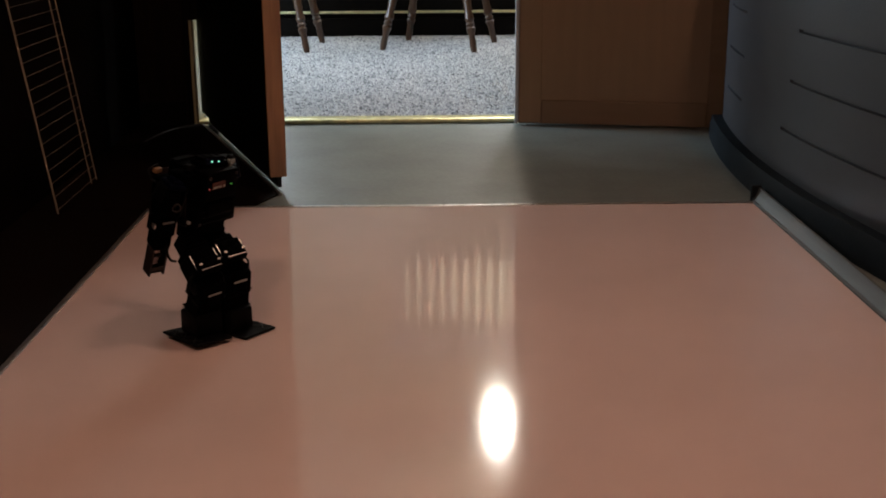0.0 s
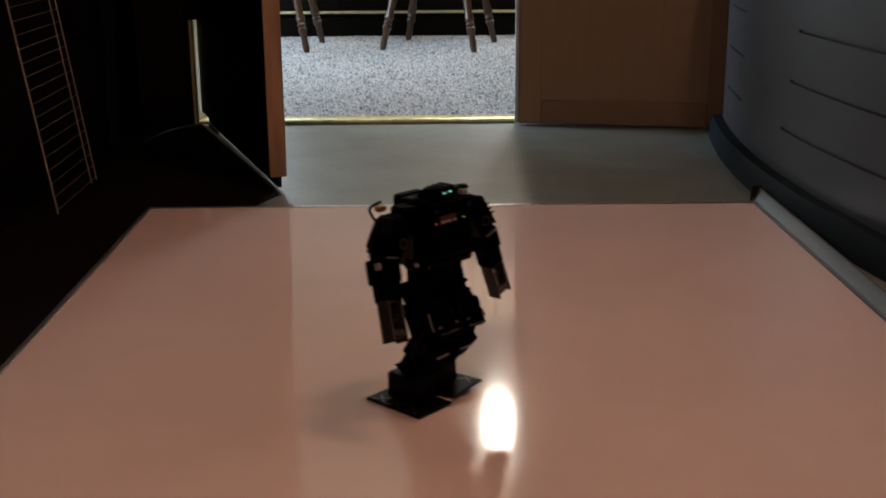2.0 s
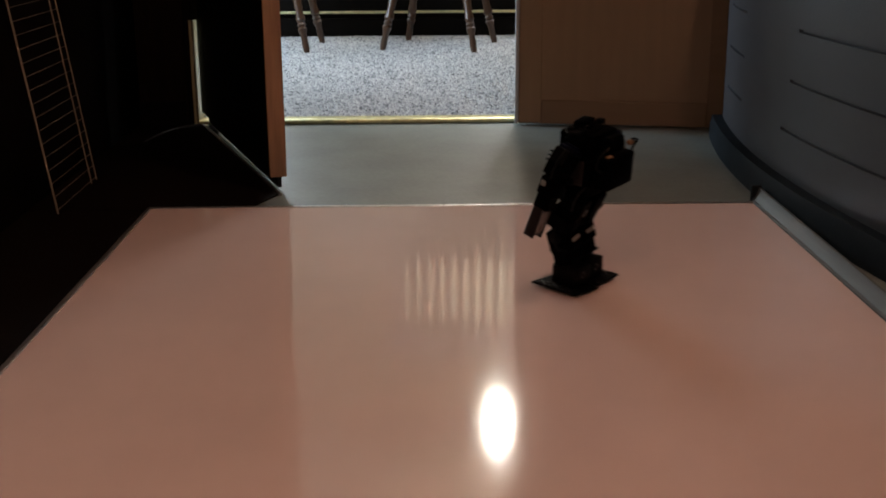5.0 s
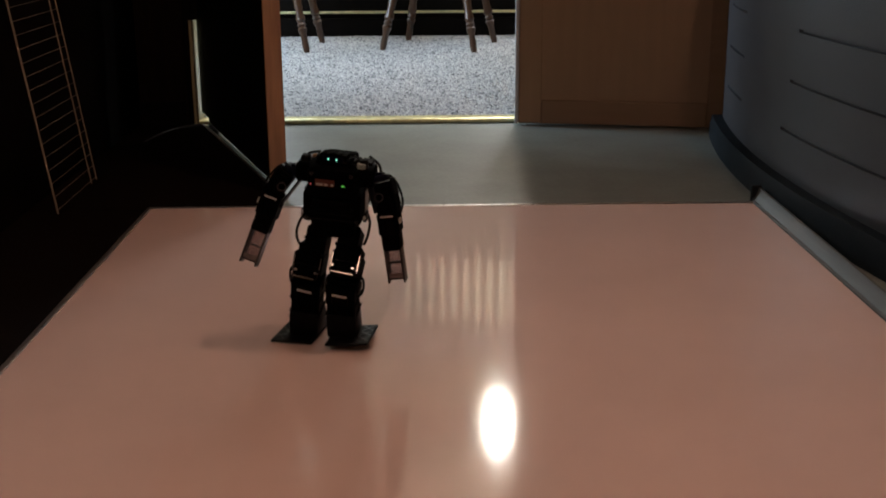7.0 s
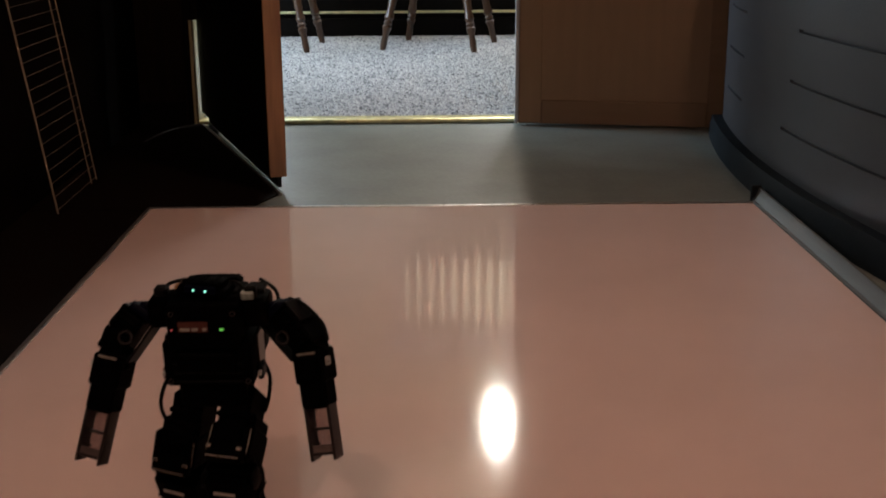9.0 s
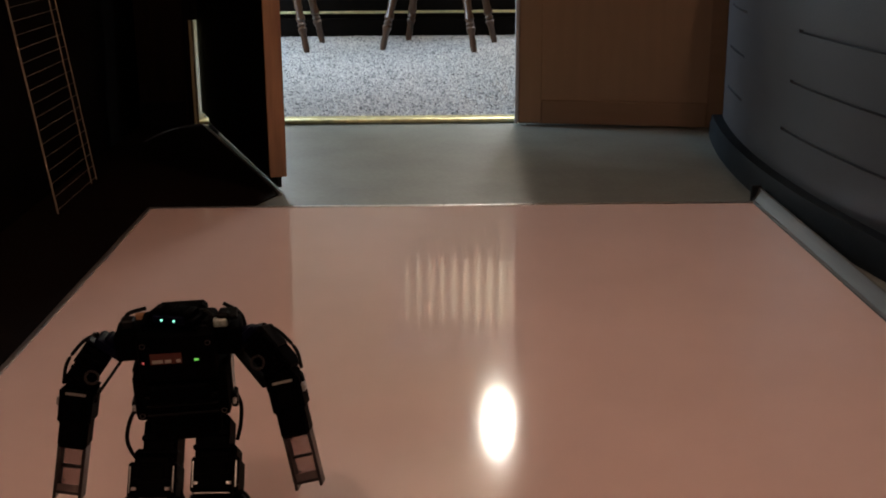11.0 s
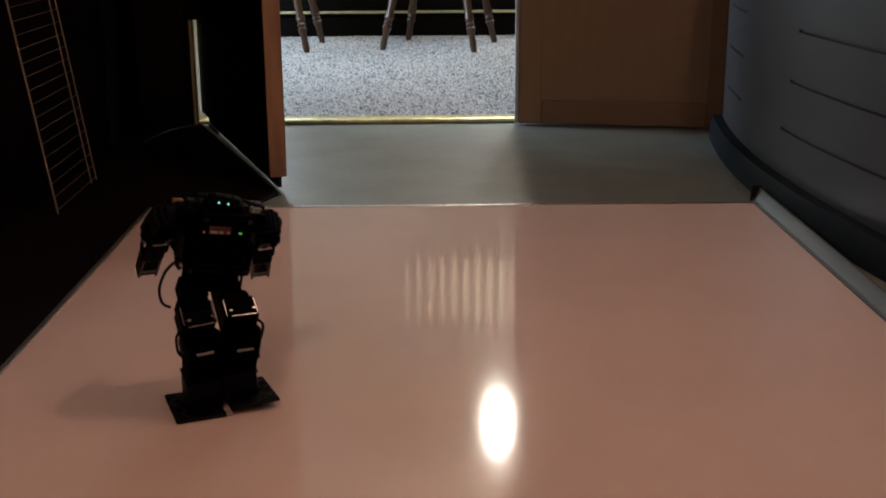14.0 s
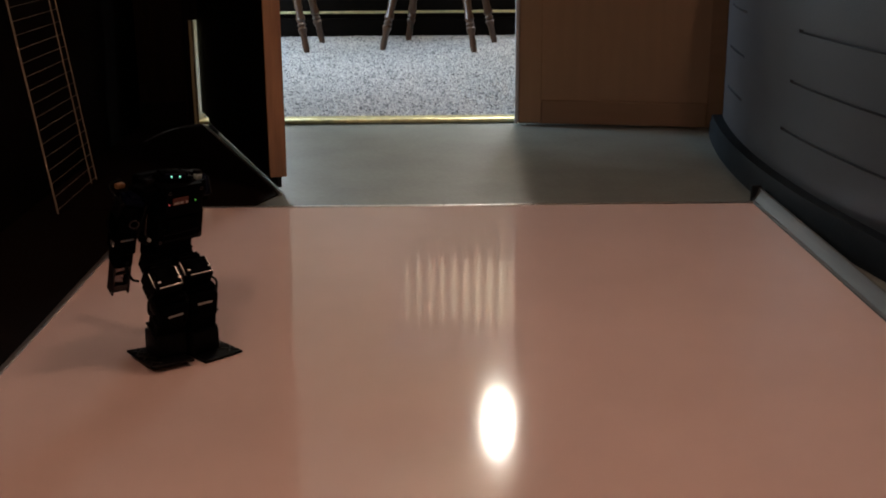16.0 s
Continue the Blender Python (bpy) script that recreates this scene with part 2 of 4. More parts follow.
# thin dull grey band curving on to the left
edge_bm = tube(B(), [(-0.748, 3.876, FLOOR + 0.004), (-0.80, 3.835, FLOOR + 0.004), (-0.838, 3.742, FLOOR + 0.004), (-0.868, 3.58, FLOOR + 0.003)], 0.004)
thing("floor_band", edge_bm, M_GREYBAND, "dull grey band curving behind the dark floor patch", "edging", kind="structure")
slab("wall_far_west_low", -2.7, -2.6, 4.02, 7.0, FLOOR, 0.8, M_WALLFAR, "plain painted wall", "wall")
slab("wall_far_west_high", -2.7, -2.6, 4.02, 7.0, 2.05, 2.4, M_WALLFAR, "plain painted wall", "wall")
slab("wall_far_west_south", -2.7, -2.6, 4.02, 4.35, 0.8, 2.05, M_WALLFAR, "plain painted wall", "wall")
slab("wall_far_west_north", -2.7, -2.6, 5.4, 7.0, 0.8, 2.05, M_WALLFAR, "plain painted wall", "wall")
slab("wall_far_east", 2.6, 2.7, 4.02, 7.0, FLOOR, 2.4, M_WALLFAR, "plain painted wall", "wall")
WX0, WX1, WZ0, WZ1, FAR_Y = -0.20, 1.6, 1.37, 1.86, 6.9
NX0, NX1, NZ0, NZ1 = -2.0, -1.05, 0.95, 1.95
for name, x0, x1, z0, z1 in (("wall_far_north_left", -2.7, NX0, FLOOR, 2.4), ("wall_far_north_sill", NX0, NX1, FLOOR, NZ0), ("wall_far_north_head", NX0, NX1, NZ1, 2.4),
                             ("wall_far_north_pier", NX1, WX0, FLOOR, 2.4), ("wall_far_north_low", WX0, WX1, FLOOR, WZ0), ("wall_far_north_high", WX0, WX1, WZ1, 2.4),
                             ("wall_far_north_right", WX1, 2.7, FLOOR, 2.4)):
    slab(name, x0, x1, FAR_Y, FAR_Y + 0.1, z0, z1, M_WALLFAR, "plain painted wall round the far windows", "wall")
def window_frame(name, place, turn, width, height):
    """A white frame round an opening, with one upright bar."""
    ob = holder(name, "white painted window frame in the far room", "window", pose(*place, 0, 0, turn), kind="structure")
    for x in (-width / 2 + 0.015, width / 2 - 0.015):
        part("frame_side", box(B(), (0.03, 0.05, height), (x, 0, 0), 0.003), M_TRIM, ob)
    for z in (-height / 2 + 0.015, height / 2 - 0.015):
        part("frame_rail", box(B(), (width - 0.062, 0.05, 0.03), (0, 0, z), 0.003), M_TRIM, ob)
    return ob


window_frame("window_1", ((NX0 + NX1) / 2, FAR_Y + 0.025, (NZ0 + NZ1) / 2), 0, NX1 - NX0, NZ1 - NZ0)
window_frame("window_3", (-2.625, 4.875, 1.425), 90, 1.05, 1.25)
window_frame("window_2", ((WX0 + WX1) / 2, FAR_Y + 0.025, (WZ0 + WZ1) / 2), 0, WX1 - WX0, WZ1 - WZ0)
slab("backdrop", NX0 - 1.0, WX1 + 1.0, FAR_Y + 0.6, FAR_Y + 0.64, WZ0 - 0.8, WZ1 + 0.8, M_SKYCARD, "pale overcast daylight outside the window", "backdrop")

# doorway trim and brass threshold
jamb = holder("door_frame", "grey painted door frame round the doorway", "door frame", kind="structure")
part("jamb", box(B(), (0.03, 0.15, 2.06), (0.345, WALL_Y + 0.05, 1.03 + FLOOR), 0.003), M_TRIM, jamb)
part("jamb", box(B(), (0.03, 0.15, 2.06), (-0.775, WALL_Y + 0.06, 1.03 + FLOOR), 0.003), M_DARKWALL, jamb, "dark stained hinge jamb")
# dark cover added to close the hinge gap above the lit strip
part("gap_cover", box(B(), (0.034, 0.008, 1.70), (-0.748, 3.870, 1.19), 0.001), M_DARKWALL, jamb)
# cream strips paint the light seen through the gap's lower part
part("gap_light", box(B(), (0.004, 0.148, 0.345), (-0.757, WALL_Y + 0.06, 0.165), 0.001), M_CREAM, jamb, "cream strip standing in for light through the hinge gap")
part("gap_light", box(B(), (0.010, 0.004, 0.345), (-0.765, WALL_Y - 0.0195, 0.165), 0.001), M_CREAM, jamb)
part("head", box(B(), (1.09, 0.15, 0.03), (-0.215, WALL_Y + 0.05, 2.045 + FLOOR), 0.003), M_TRIM, jamb)
thr = B()
box(thr, (1.09, 0.045, 0.014), (-0.215, 3.905, FLOOR + 0.0085), 0.005, segments=2)
box(thr, (1.09, 0.018, 0.008), (-0.215, 3.945, FLOOR + 0.012), 0.003)
thing("threshold", thr, M_BRASS, "worn brass threshold strip in the doorway", "threshold", kind="structure")
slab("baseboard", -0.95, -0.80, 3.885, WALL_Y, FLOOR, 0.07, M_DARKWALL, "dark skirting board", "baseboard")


# ---- open door ----
def open_door():
    hinge, free = Vector((-0.733, 3.905)), Vector((-0.372, 2.89))
    d = free - hinge
    width = d.length
    m = Matrix.Translation((hinge.x, hinge.y, 0)) @ Matrix.Rotation(math.atan2(d.y, d.x), 4, "Z")
    door = holder("door_1", "dark brown door standing open, shaded face and lit oak edge in its colours", "door", m, kind="structure")
    z0, z1 = 0.035, 2.03
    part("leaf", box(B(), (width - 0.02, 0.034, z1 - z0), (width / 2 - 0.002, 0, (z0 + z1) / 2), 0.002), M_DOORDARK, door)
    part("edge", box(B(), (0.008, 0.043, z1 - z0), (width - 0.004, 0.0, (z0 + z1) / 2), 0.0015), M_DOOREDGE, door, "door's oak edge, warm light put into its reddish colour")
    part("sweep", box(B(), (width - 0.05, 0.012, 0.040), (width / 2 - 0.015, 0.010, 0.0195), 0.002), M_RUBBER, door, "black rubber draught strip")
    for z in (0.36, 1.1, 1.8):
        part("hinge", rod(B(), (0.0, 0.02, z), (0.0, 0.02, z + 0.09), 0.007, 10), M_BRASS, door)
    handle = B()
    rod(handle, (width - 0.07, -0.017, 0.98), (width - 0.07, -0.06, 0.98), 0.009, 10)
    rod(handle, (width - 0.07, -0.06, 0.98), (width - 0.18, -0.06, 0.98), 0.008, 10)
    part("handle", handle, M_BRASS, door)
    return door


open_door()


# ---- panelled leaf beside the doorway ----
def brown_leaf():
    a, b = Vector((0.303, 3.838)), Vector((0.962, 3.715))
    d = b - a
    width = d.length
    m = Matrix.Translation((a.x, a.y, 0)) @ Matrix.Rotation(math.atan2(d.y, d.x), 4, "Z")
    door = holder("door_2", "brown veneered panel door with wide stiles, standing ajar", "door", m, kind="structure")
    z0, z1 = 0.0, 2.03
    part("panel", box(B(), (width, 0.024, z1 - z0), (width / 2, 0.012, (z0 + z1) / 2)), M_LEAF, door)
    part("stile", box(B(), (0.075, 0.005, z1 - z0), (0.0375, -0.0005, (z0 + z1) / 2), 0.003), M_LEAF, door)
    # right stile in the darker veneer, for the counter's shadow on it
    part("stile", box(B(), (0.065, 0.005, z1 - z0), (width - 0.0325, -0.0005, (z0 + z1) / 2), 0.003), M_LEAFSHADED, door)
    part("bottom_rail", box(B(), (width - 0.141, 0.009, 0.078), (width / 2 + 0.005, -0.003, z0 + 0.039), 0.003), M_LEAFSHADED, door)
    part("top_rail", box(B(), (width - 0.141, 0.005, 0.1), (width / 2 + 0.005, -0.0005, z1 - 0.05), 0.003), M_LEAFSHADED, door)
    # the leaf's own end, coloured bluish grey for the far room's light on it
    part("lit_end_edge", box(B(), (0.012, 0.040, z1 - z0), (-0.006, 0.008, (z0 + z1) / 2), 0.002), M_TRIM, door, "leaf's end edge, far-room light put into its bluish grey")
    return door


brown_leaf()


# ---- curved counter ----
def counter():
    cx, cy, r = 5.25, 2.83, 4.438
    ob = holder("curved_counter", "curved grey moulded counter with slotted front on a dark plinth", "counter")

    def sweep(r_of, zs, y0, y1, steps, depth):
        bm = B()
        rows = []
        for i in range(steps + 1):
            y = y0 + (y1 - y0) * i / steps
            s = math.sqrt(1 - ((y - cy) / r) ** 2)
            col = []
            for z in zs:
                rr = r_of(y, z)
                col.append(bm.verts.new((cx - rr * s, cy + (y - cy) * rr / r, z)))
            col.append(bm.verts.new((cx - (r - depth) * s, cy + (y - cy) * (r - depth) / r, zs[-1])))
            col.append(bm.verts.new((cx - (r - depth) * s, cy + (y - cy) * (r - depth) / r, zs[0])))
            rows.append(col)
        n = len(rows[0])
        for p, q in zip(rows, rows[1:]):
            for k in range(n):
                bm.faces.new((p[k], p[(k + 1) % n], q[(k + 1) % n], q[k]))
        bm.faces.new(rows[0])
        bm.faces.new(rows[-1][::-1])
        return bm

    part("plinth", sweep(lambda y, z: r - 0.006 * (z > 0.03), [FLOOR, 0.0, 0.03, 0.062], 1.2, 3.61, 48, 0.5), M_KICK, ob, "dark slate-coloured plinth")
    slots = [0.172, 0.290, 0.409, 0.528]
    zs = [0.062, 0.066]
    for z in slots:
        zs += [z - 0.0044, z - 0.0022, z + 0.0022, z + 0.0036]
    zs += [0.61, 0.62]

    def r_body(y, z):
        rr = r - 0.036
        near = min(abs(z - s) for s in slots)
        if near < 0.003 and (3.20 < y < 3.47 or 2.0 < y < 2.77 - 0.35 * (z - 0.172)):
            rr -= 0.007
        return rr

    part("body", sweep(r_body, zs, 1.2, 3.585, 318, 0.45), M_COUNTER, ob, "matt grey front with long horizontal slots")
    part("worktop", sweep(lambda y, z: r + 0.02, [0.621, 0.63, 0.65, 0.658], 1.2, 3.6, 48, 0.6), M_KICK, ob)
    return ob


counter()


# ---- whiteboard lying on the floor ----
def whiteboard():
    ob = holder("whiteboard", "large glossy whiteboard lying flat on the floor as a walkway", "whiteboard")
    x0, x1, y0, y1 = -0.66, 0.784, 0.25, 2.722
    part("surface", box(B(), (x1 - x0 - 0.012, y1 - y0 - 0.012, 0.0075), ((x0 + x1) / 2, (y0 + y1) / 2, -0.004), 0.0), M_BOARD, ob, "glossy pale pinkish enamel surface")
    part("edge_trim", box(B(), (x1 - x0 + 0.008, 0.012, 0.0095), ((x0 + x1) / 2, y1, -0.0025), 0.003, segments=2), M_ALU, ob, "bright aluminium edge")
    part("edge_trim", box(B(), (x1 - x0 + 0.008, 0.012, 0.0095), ((x0 + x1) / 2, y0, -0.0025), 0.003, segments=2), M_ALU, ob)
    part("edge_trim", box(B(), (0.012, y1 - y0 - 0.014, 0.0095), (x0, (y0 + y1) / 2, -0.0025), 0.003, segments=2), M_ALU, ob)
    tray = B()
    prof = [(0.0, -0.0078), (0.0, 0.003), (0.004, 0.005), (0.012, 0.022), (0.015, 0.033), (0.020, 0.033), (0.021, 0.029), (0.021, -0.0078)]
    ends = []
    for y in (0.25, 2.735):
        ends.append([tray.verts.new((x1 - 0.004 + px, y, pz)) for px, pz in prof])
    for i in range(len(prof)):
        j = (i + 1) % len(prof)
        tray.faces.new((ends[0][i], ends[0][j], ends[1][j], ends[1][i]))
    tray.faces.new(ends[0][::-1])
    tray.faces.new(ends[1])
    part("pen_tray", tray, M_TRAY, ob, "dull aluminium pen tray along the edge")
    part("end_cap", box(B(), (0.026, 0.012, 0.046), (x1 + 0.007, 2.742, 0.0152), 0.004, segments=2), M_KICK, ob, "dark plastic end cap")
    return ob


whiteboard()


# ---- wire rack leaning on the wall ----
def wire_rack():
    ob = holder("wire_rack", "cream coated wire shelf panel leaning upright against the dark wall", "wire rack")
    bot, top = FLOOR + 0.02, 0.92
    x_at = lambda z, y=2.628: -0.846 - 0.138 * z - 0.020 * (y - 2.628)
    def upright(y, off=0.0, r=0.0019):
        return rod(B(), (x_at(bot, y) + off, y, bot), (x_at(top, y) + off, y, top), r)
    part("upright", upright(2.628, 0, 0.0026), M_WIRE, ob)
    part("upright", upright(2.935), M_WIRE, ob)
    part("upright", upright(2.985), M_WIRE, ob)
    z = 0.02
    while z < top:
        part("rung", rod(B(), (x_at(z), 2.628, z), (x_at(z, 2.985), 2.985, z), 0.0008, 6), M_WIRE, ob)
        z += 0.0305
    return ob


wire_rack()


# ---- far room: chairs, heater, window, lamps ----
def chair():
    ob = holder("chair", "turned oak chair with splayed legs on the carpet", "chair", group="chairs in the far room")
    rings = [(0.013, 0.0), (0.017, 0.03), (0.015, 0.09), (0.020, 0.105), (0.024, 0.118), (0.016, 0.128), (0.022, 0.138), (0.016, 0.15),
             (0.024, 0.165), (0.018, 0.20), (0.022, 0.32), (0.017, 0.42), (0.014, 0.455)]
    for sx in (-1, 1):
        for sy in (-1, 1):
            foot, top = Vector((0.235 * sx, 0.225 * sy, 0)), Vector((0.15 * sx, 0.155 * sy, 0.445))
            m = Matrix.Translation(foot) @ (top - foot).to_track_quat("Z", "Y").to_matrix().to_4x4()
            part("leg", lathe(B(), rings, 14, m), M_CHAIR, ob)
    for sx in (-1, 1):
        part("stretcher", rod(B(), (0.18 * sx, -0.175, 0.30), (0.18 * sx, 0.175, 0.30), 0.009, 10), M_CHAIR, ob)
    part("stretcher", rod(B(), (-0.18, 0, 0.30), (0.18, 0, 0.30), 0.009, 10), M_CHAIR, ob)
    part("seat", box(B(), (0.43, 0.42, 0.035), (0, 0, 0.46), 0.014, segments=3), M_CHAIR, ob)
    for i in range(5):
        x = -0.15 + 0.075 * i
        part("spindle", rod(B(), (x, 0.18, 0.475), (x * 1.15, 0.27, 0.93), 0.008, 8), M_CHAIR, ob)
    part("crest_rail", box(B(), (0.44, 0.022, 0.034), (0, 0.275, 0.945), 0.01, segments=2), M_CHAIR, ob)
    return ob


CARPET_Z = FLOOR + 0.012
first = chair()
first.matrix_basis = pose(0.072, 6.04, CARPET_Z, 0, 0, -16)
copy_thing(first, pose(-0.795, 6.045, CARPET_Z, 0, 0, -5))
copy_thing(first, pose(0.90, 6.0, CARPET_Z, 0, 0, 10))


def heater():
    ob = holder("baseboard_heater", "dark baseboard heater with a brass-coloured rail along the far wall", "heater")
    part("back", box(B(), (4.6, 0.30, 0.62), (0, 6.72, FLOOR + 0.322), 0.004), M_HEATER, ob)
    part("rail", box(B(), (4.6, 0.02, 0.014), (0, 6.545, 0.1385), 0.004, segments=2), M_BRASS, ob, "pale brass rail")
    part("lower_panel", box(B(), (4.6, 0.02, 0.10), (0, 6.558, 0.055), 0.004), M_HEATER, ob)
    return ob


heater()


def carpet_pile():
    """Short uneven loops of the carpet in the stretch seen through the doorway."""
    rng = np.random.default_rng(4)
    step = 0.0098
    xs, ys = np.meshgrid(np.arange(-0.95, 0.62, step), np.arange(3.972, 6.56, step))
    n = xs.size
    cx = xs.ravel() + rng.uniform(-0.005, 0.005, n)
    cy = ys.ravel() + rng.uniform(-0.005, 0.005, n)
    rad = rng.uniform(0.0040, 0.0074, n)
    top = rng.uniform(0.002, 0.008, n)
    verts = np.zeros((n, 11, 3))
    for k in range(5):
        a = 2 * math.pi * k / 5
        verts[:, k] = np.stack([cx + rad * math.cos(a), cy + rad * math.sin(a), np.full(n, CARPET_Z - 0.001)], 1)
        verts[:, 5 + k] = np.stack([cx + 0.72 * rad * math.cos(a), cy + 0.72 * rad * math.sin(a), CARPET_Z + top * 0.75], 1)
    verts[:, 10] = np.stack([cx, cy, CARPET_Z + top], 1)
    faces = []
    for i in range(n):
        o = i * 11
        for k in range(5):
            j = (k + 1) % 5
            faces.append((o + k, o + j, o + 5 + j, o + 5 + k))
            faces.append((o + 5 + k, o + 5 + j, o + 10))
    me = bpy.data.meshes.new("carpet_pile")
    me.from_pydata(verts.reshape(-1, 3).tolist(), [], faces)
    me.materials.append(M_PILE)
    me.shade_smooth()
    tagged(new("carpet_pile", me), "speckled grey looped carpet pile", "carpet", kind="stuff")


carpet_pile()


def blinds():
    ob = holder("vertical_blinds", "open vertical blinds of dark fabric slats before a bright window", "blinds")
    part("head_rail", box(B(), (1.9, 0.05, 0.04), (0.7, FAR_Y - 0.04, WZ1 + 0.05), 0.004), M_TRIM, ob)
    me = mesh_of("slat", box(B(), (0.070, 0.002, WZ1 - WZ0 + 0.06)), M_BLIND)
    n = 13
    for i in range(n):
        s = new("slat", me)
        s.parent = ob
        s.matrix_basis = pose(WX0 + 0.036 + i * 0.072, FAR_Y - 0.045, (WZ0 + WZ1) / 2, 0, 0, -33 - 31 * min(1.0, i / 10))
    return ob


blinds()


def pendant():
    ob = holder("pendant_lamp", "lit opal glass pendant lamp hanging from the ceiling", "lamp", pose(*PENDANT))
    part("globe", lathe(B(), [(r * 0.79, z * 1.22 - 0.024) for r, z in ((0.02, 0.092), (0.051, 0.078), (0.075, 0.045), (0.084, 0.0), (0.075, -0.045), (0.051, -0.078), (0.015, -0.092))], 24), M_GLASSGLOW, ob)
    part("rod", rod(B(), (0, 0, 0.1), (0, 0, 2.4 - PENDANT[2]), 0.008), M_BRASS, ob)
    return ob


pendant()
for place, height in ((LAMP_SIDE, CEIL), (LAMP_REAR, CEIL)):
    ob = holder("ceiling_lamp", "lit round opal ceiling lamp", "ceiling lamp", pose(place[0], place[1], height), group="ceiling lamps")
    part("rim", lathe(B(), [(0.13, 0.0), (0.13, -0.025), (0.10, -0.03)], 28), M_TRIM, ob)
    part("diffuser", lathe(B(), [(0.10, -0.031), (0.092, -0.045), (0.03, -0.052)], 28), M_SHADE, ob)


# ---- walking robot ----
# Robot space: origin between the feet, front towards -y, its right side towards -x.
ANKLE_Z, LEG = 0.038, 0.077
ROBOT = holder("humanoid_robot", "small black humanoid robot of servo blocks walking on the whiteboard", "robot")
MOVERS = {}


def ring_mark(bm, centre, axis, r=0.007):
    """A flat screw ring, facing along the axis."""
    m = Matrix.Translation(centre) @ Vector(axis).to_track_quat("Z", "Y").to_matrix().to_4x4()
    lathe(bm, [(r, -0.001), (r, 0.0016), (r * 0.76, 0.0016), (r * 0.70, -0.001)], 16, m, False)


def robot_torso():
    bm = B()
    box(bm, (0.076, 0.070, 0.050), (0, -0.002, 0.078), 0.006, segments=2)
    box(bm, (0.093, 0.070, 0.051), (0, 0.004, 0.0345), 0.005, segments=2)
    box(bm, (0.060, 0.010, 0.020), (0, -0.033, 0.040), 0.002)
    torso = part("torso", bm, M_BLACK, ROBOT)
    MOVERS["torso"] = torso
    for z in (0.024, 0.034, 0.044):
        part("chest_groove", box(B(), (0.070, 0.0016, 0.0020), (0, -0.0318, z - 0.008), 0.0004), M_BRACKET, torso)
    part("shoulder_beam", box(B(), (0.124, 0.040, 0.030), (0, 0.004, 0.083), 0.005, segments=2), M_BLACK, torso)
    part("pelvis", box(B(), (0.070, 0.046, 0.032), (0, 0.0, -0.004), 0.004), M_BLACK, torso)
    part("backpack", box(box(B(), (0.090, 0.034, 0.060), (0, 0.056, 0.040), 0.006, segments=2), (0.05, 0.02, 0.03), (0, 0.05, 0.085), 0.004), M_BLACK, torso)
    for x, z in ((0.030, 0.062), (-0.044, 0.076)):
        part("battery", box(B(), (0.016, 0.010, 0.009), (x, 0.062, z + 0.006), 0.003, segments=2), M_TAN, torso, "tan wrapped battery end")
    part("chest_label", box(B(), (0.030, 0.0012, 0.011), (-0.010, -0.0374, 0.080)), M_RED, torso, "red chest label with pale bars")
    bars = B()
    for i, w in enumerate((0.010, 0.006, 0.004)):
        box(bars, (w, 0.0008, 0.003), (-0.018 + 0.010 * i, -0.0384, 0.0775))
    part("label_bars", bars, M_WHITE, torso, "pale bars on the label")
    part("status_led", box(B(), (0.0045, 0.002, 0.0022), (0.019, -0.0374, 0.077), 0.0005), M_LEDG, torso)
    for x in (0.0156, 0.0224):
        part("led_shroud", box(B(), (0.0014, 0.0055, 0.0040), (x, -0.0386, 0.077), 0.0004), M_BLACK, torso)
    part("status_led", box(B(), (0.0022, 0.002, 0.0022), (-0.032, -0.0374, 0.0765), 0.0005), M_LEDR, torso, "tiny red status light")
    part("side_plate", box(B(), (0.0016, 0.030, 0.046), (0.0478, 0.008, 0.034), 0.0005), M_PLATE, torso, "smoky grey side plate")
    part("side_plate", box(B(), (0.0016, 0.030, 0.046), (-0.0478, 0.008, 0.034), 0.0005), M_PLATE, torso)
    part("shoulder_bracket", box(box(B(), (0.012, 0.012, 0.014), (0.046, -0.010, 0.107), 0.002), (0.018, 0.022, 0.005), (0.050, 0.002, 0.106), 0.001), M_BRACKET, torso)
    part("shoulder_bracket", box(B(), (0.014, 0.014, 0.010), (-0.047, -0.004, 0.106), 0.002), M_BRACKET, torso)
    part("circuit_board", box(B(), (0.014, 0.008, 0.009), (0.043, -0.014, 0.1045), 0.0015), M_PCB, torso, "pale grey-green circuit board")
    for x, y, z in ((0.031, -0.0395, 0.094), (-0.031, -0.0395, 0.094), (0.040, -0.0335, 0.016), (-0.040, -0.0335, 0.016)):
        sc = B()
        ring_mark(sc, (x, y + 0.003, z), (0, -1, 0), 0.0028)
        part("screw", sc, M_PLATE, torso)
    for x in (-0.0495, 0.0495):
        part("hip_tab", box(B(), (0.006, 0.020, 0.014), (x, -0.004, 0.016), 0.0015), M_BRACKET, torso)
        part("connector", box(B(), (0.004, 0.006, 0.005), (x, -0.0165, 0.018), 0.0008), M_WHITE, torso, "small pale plug")
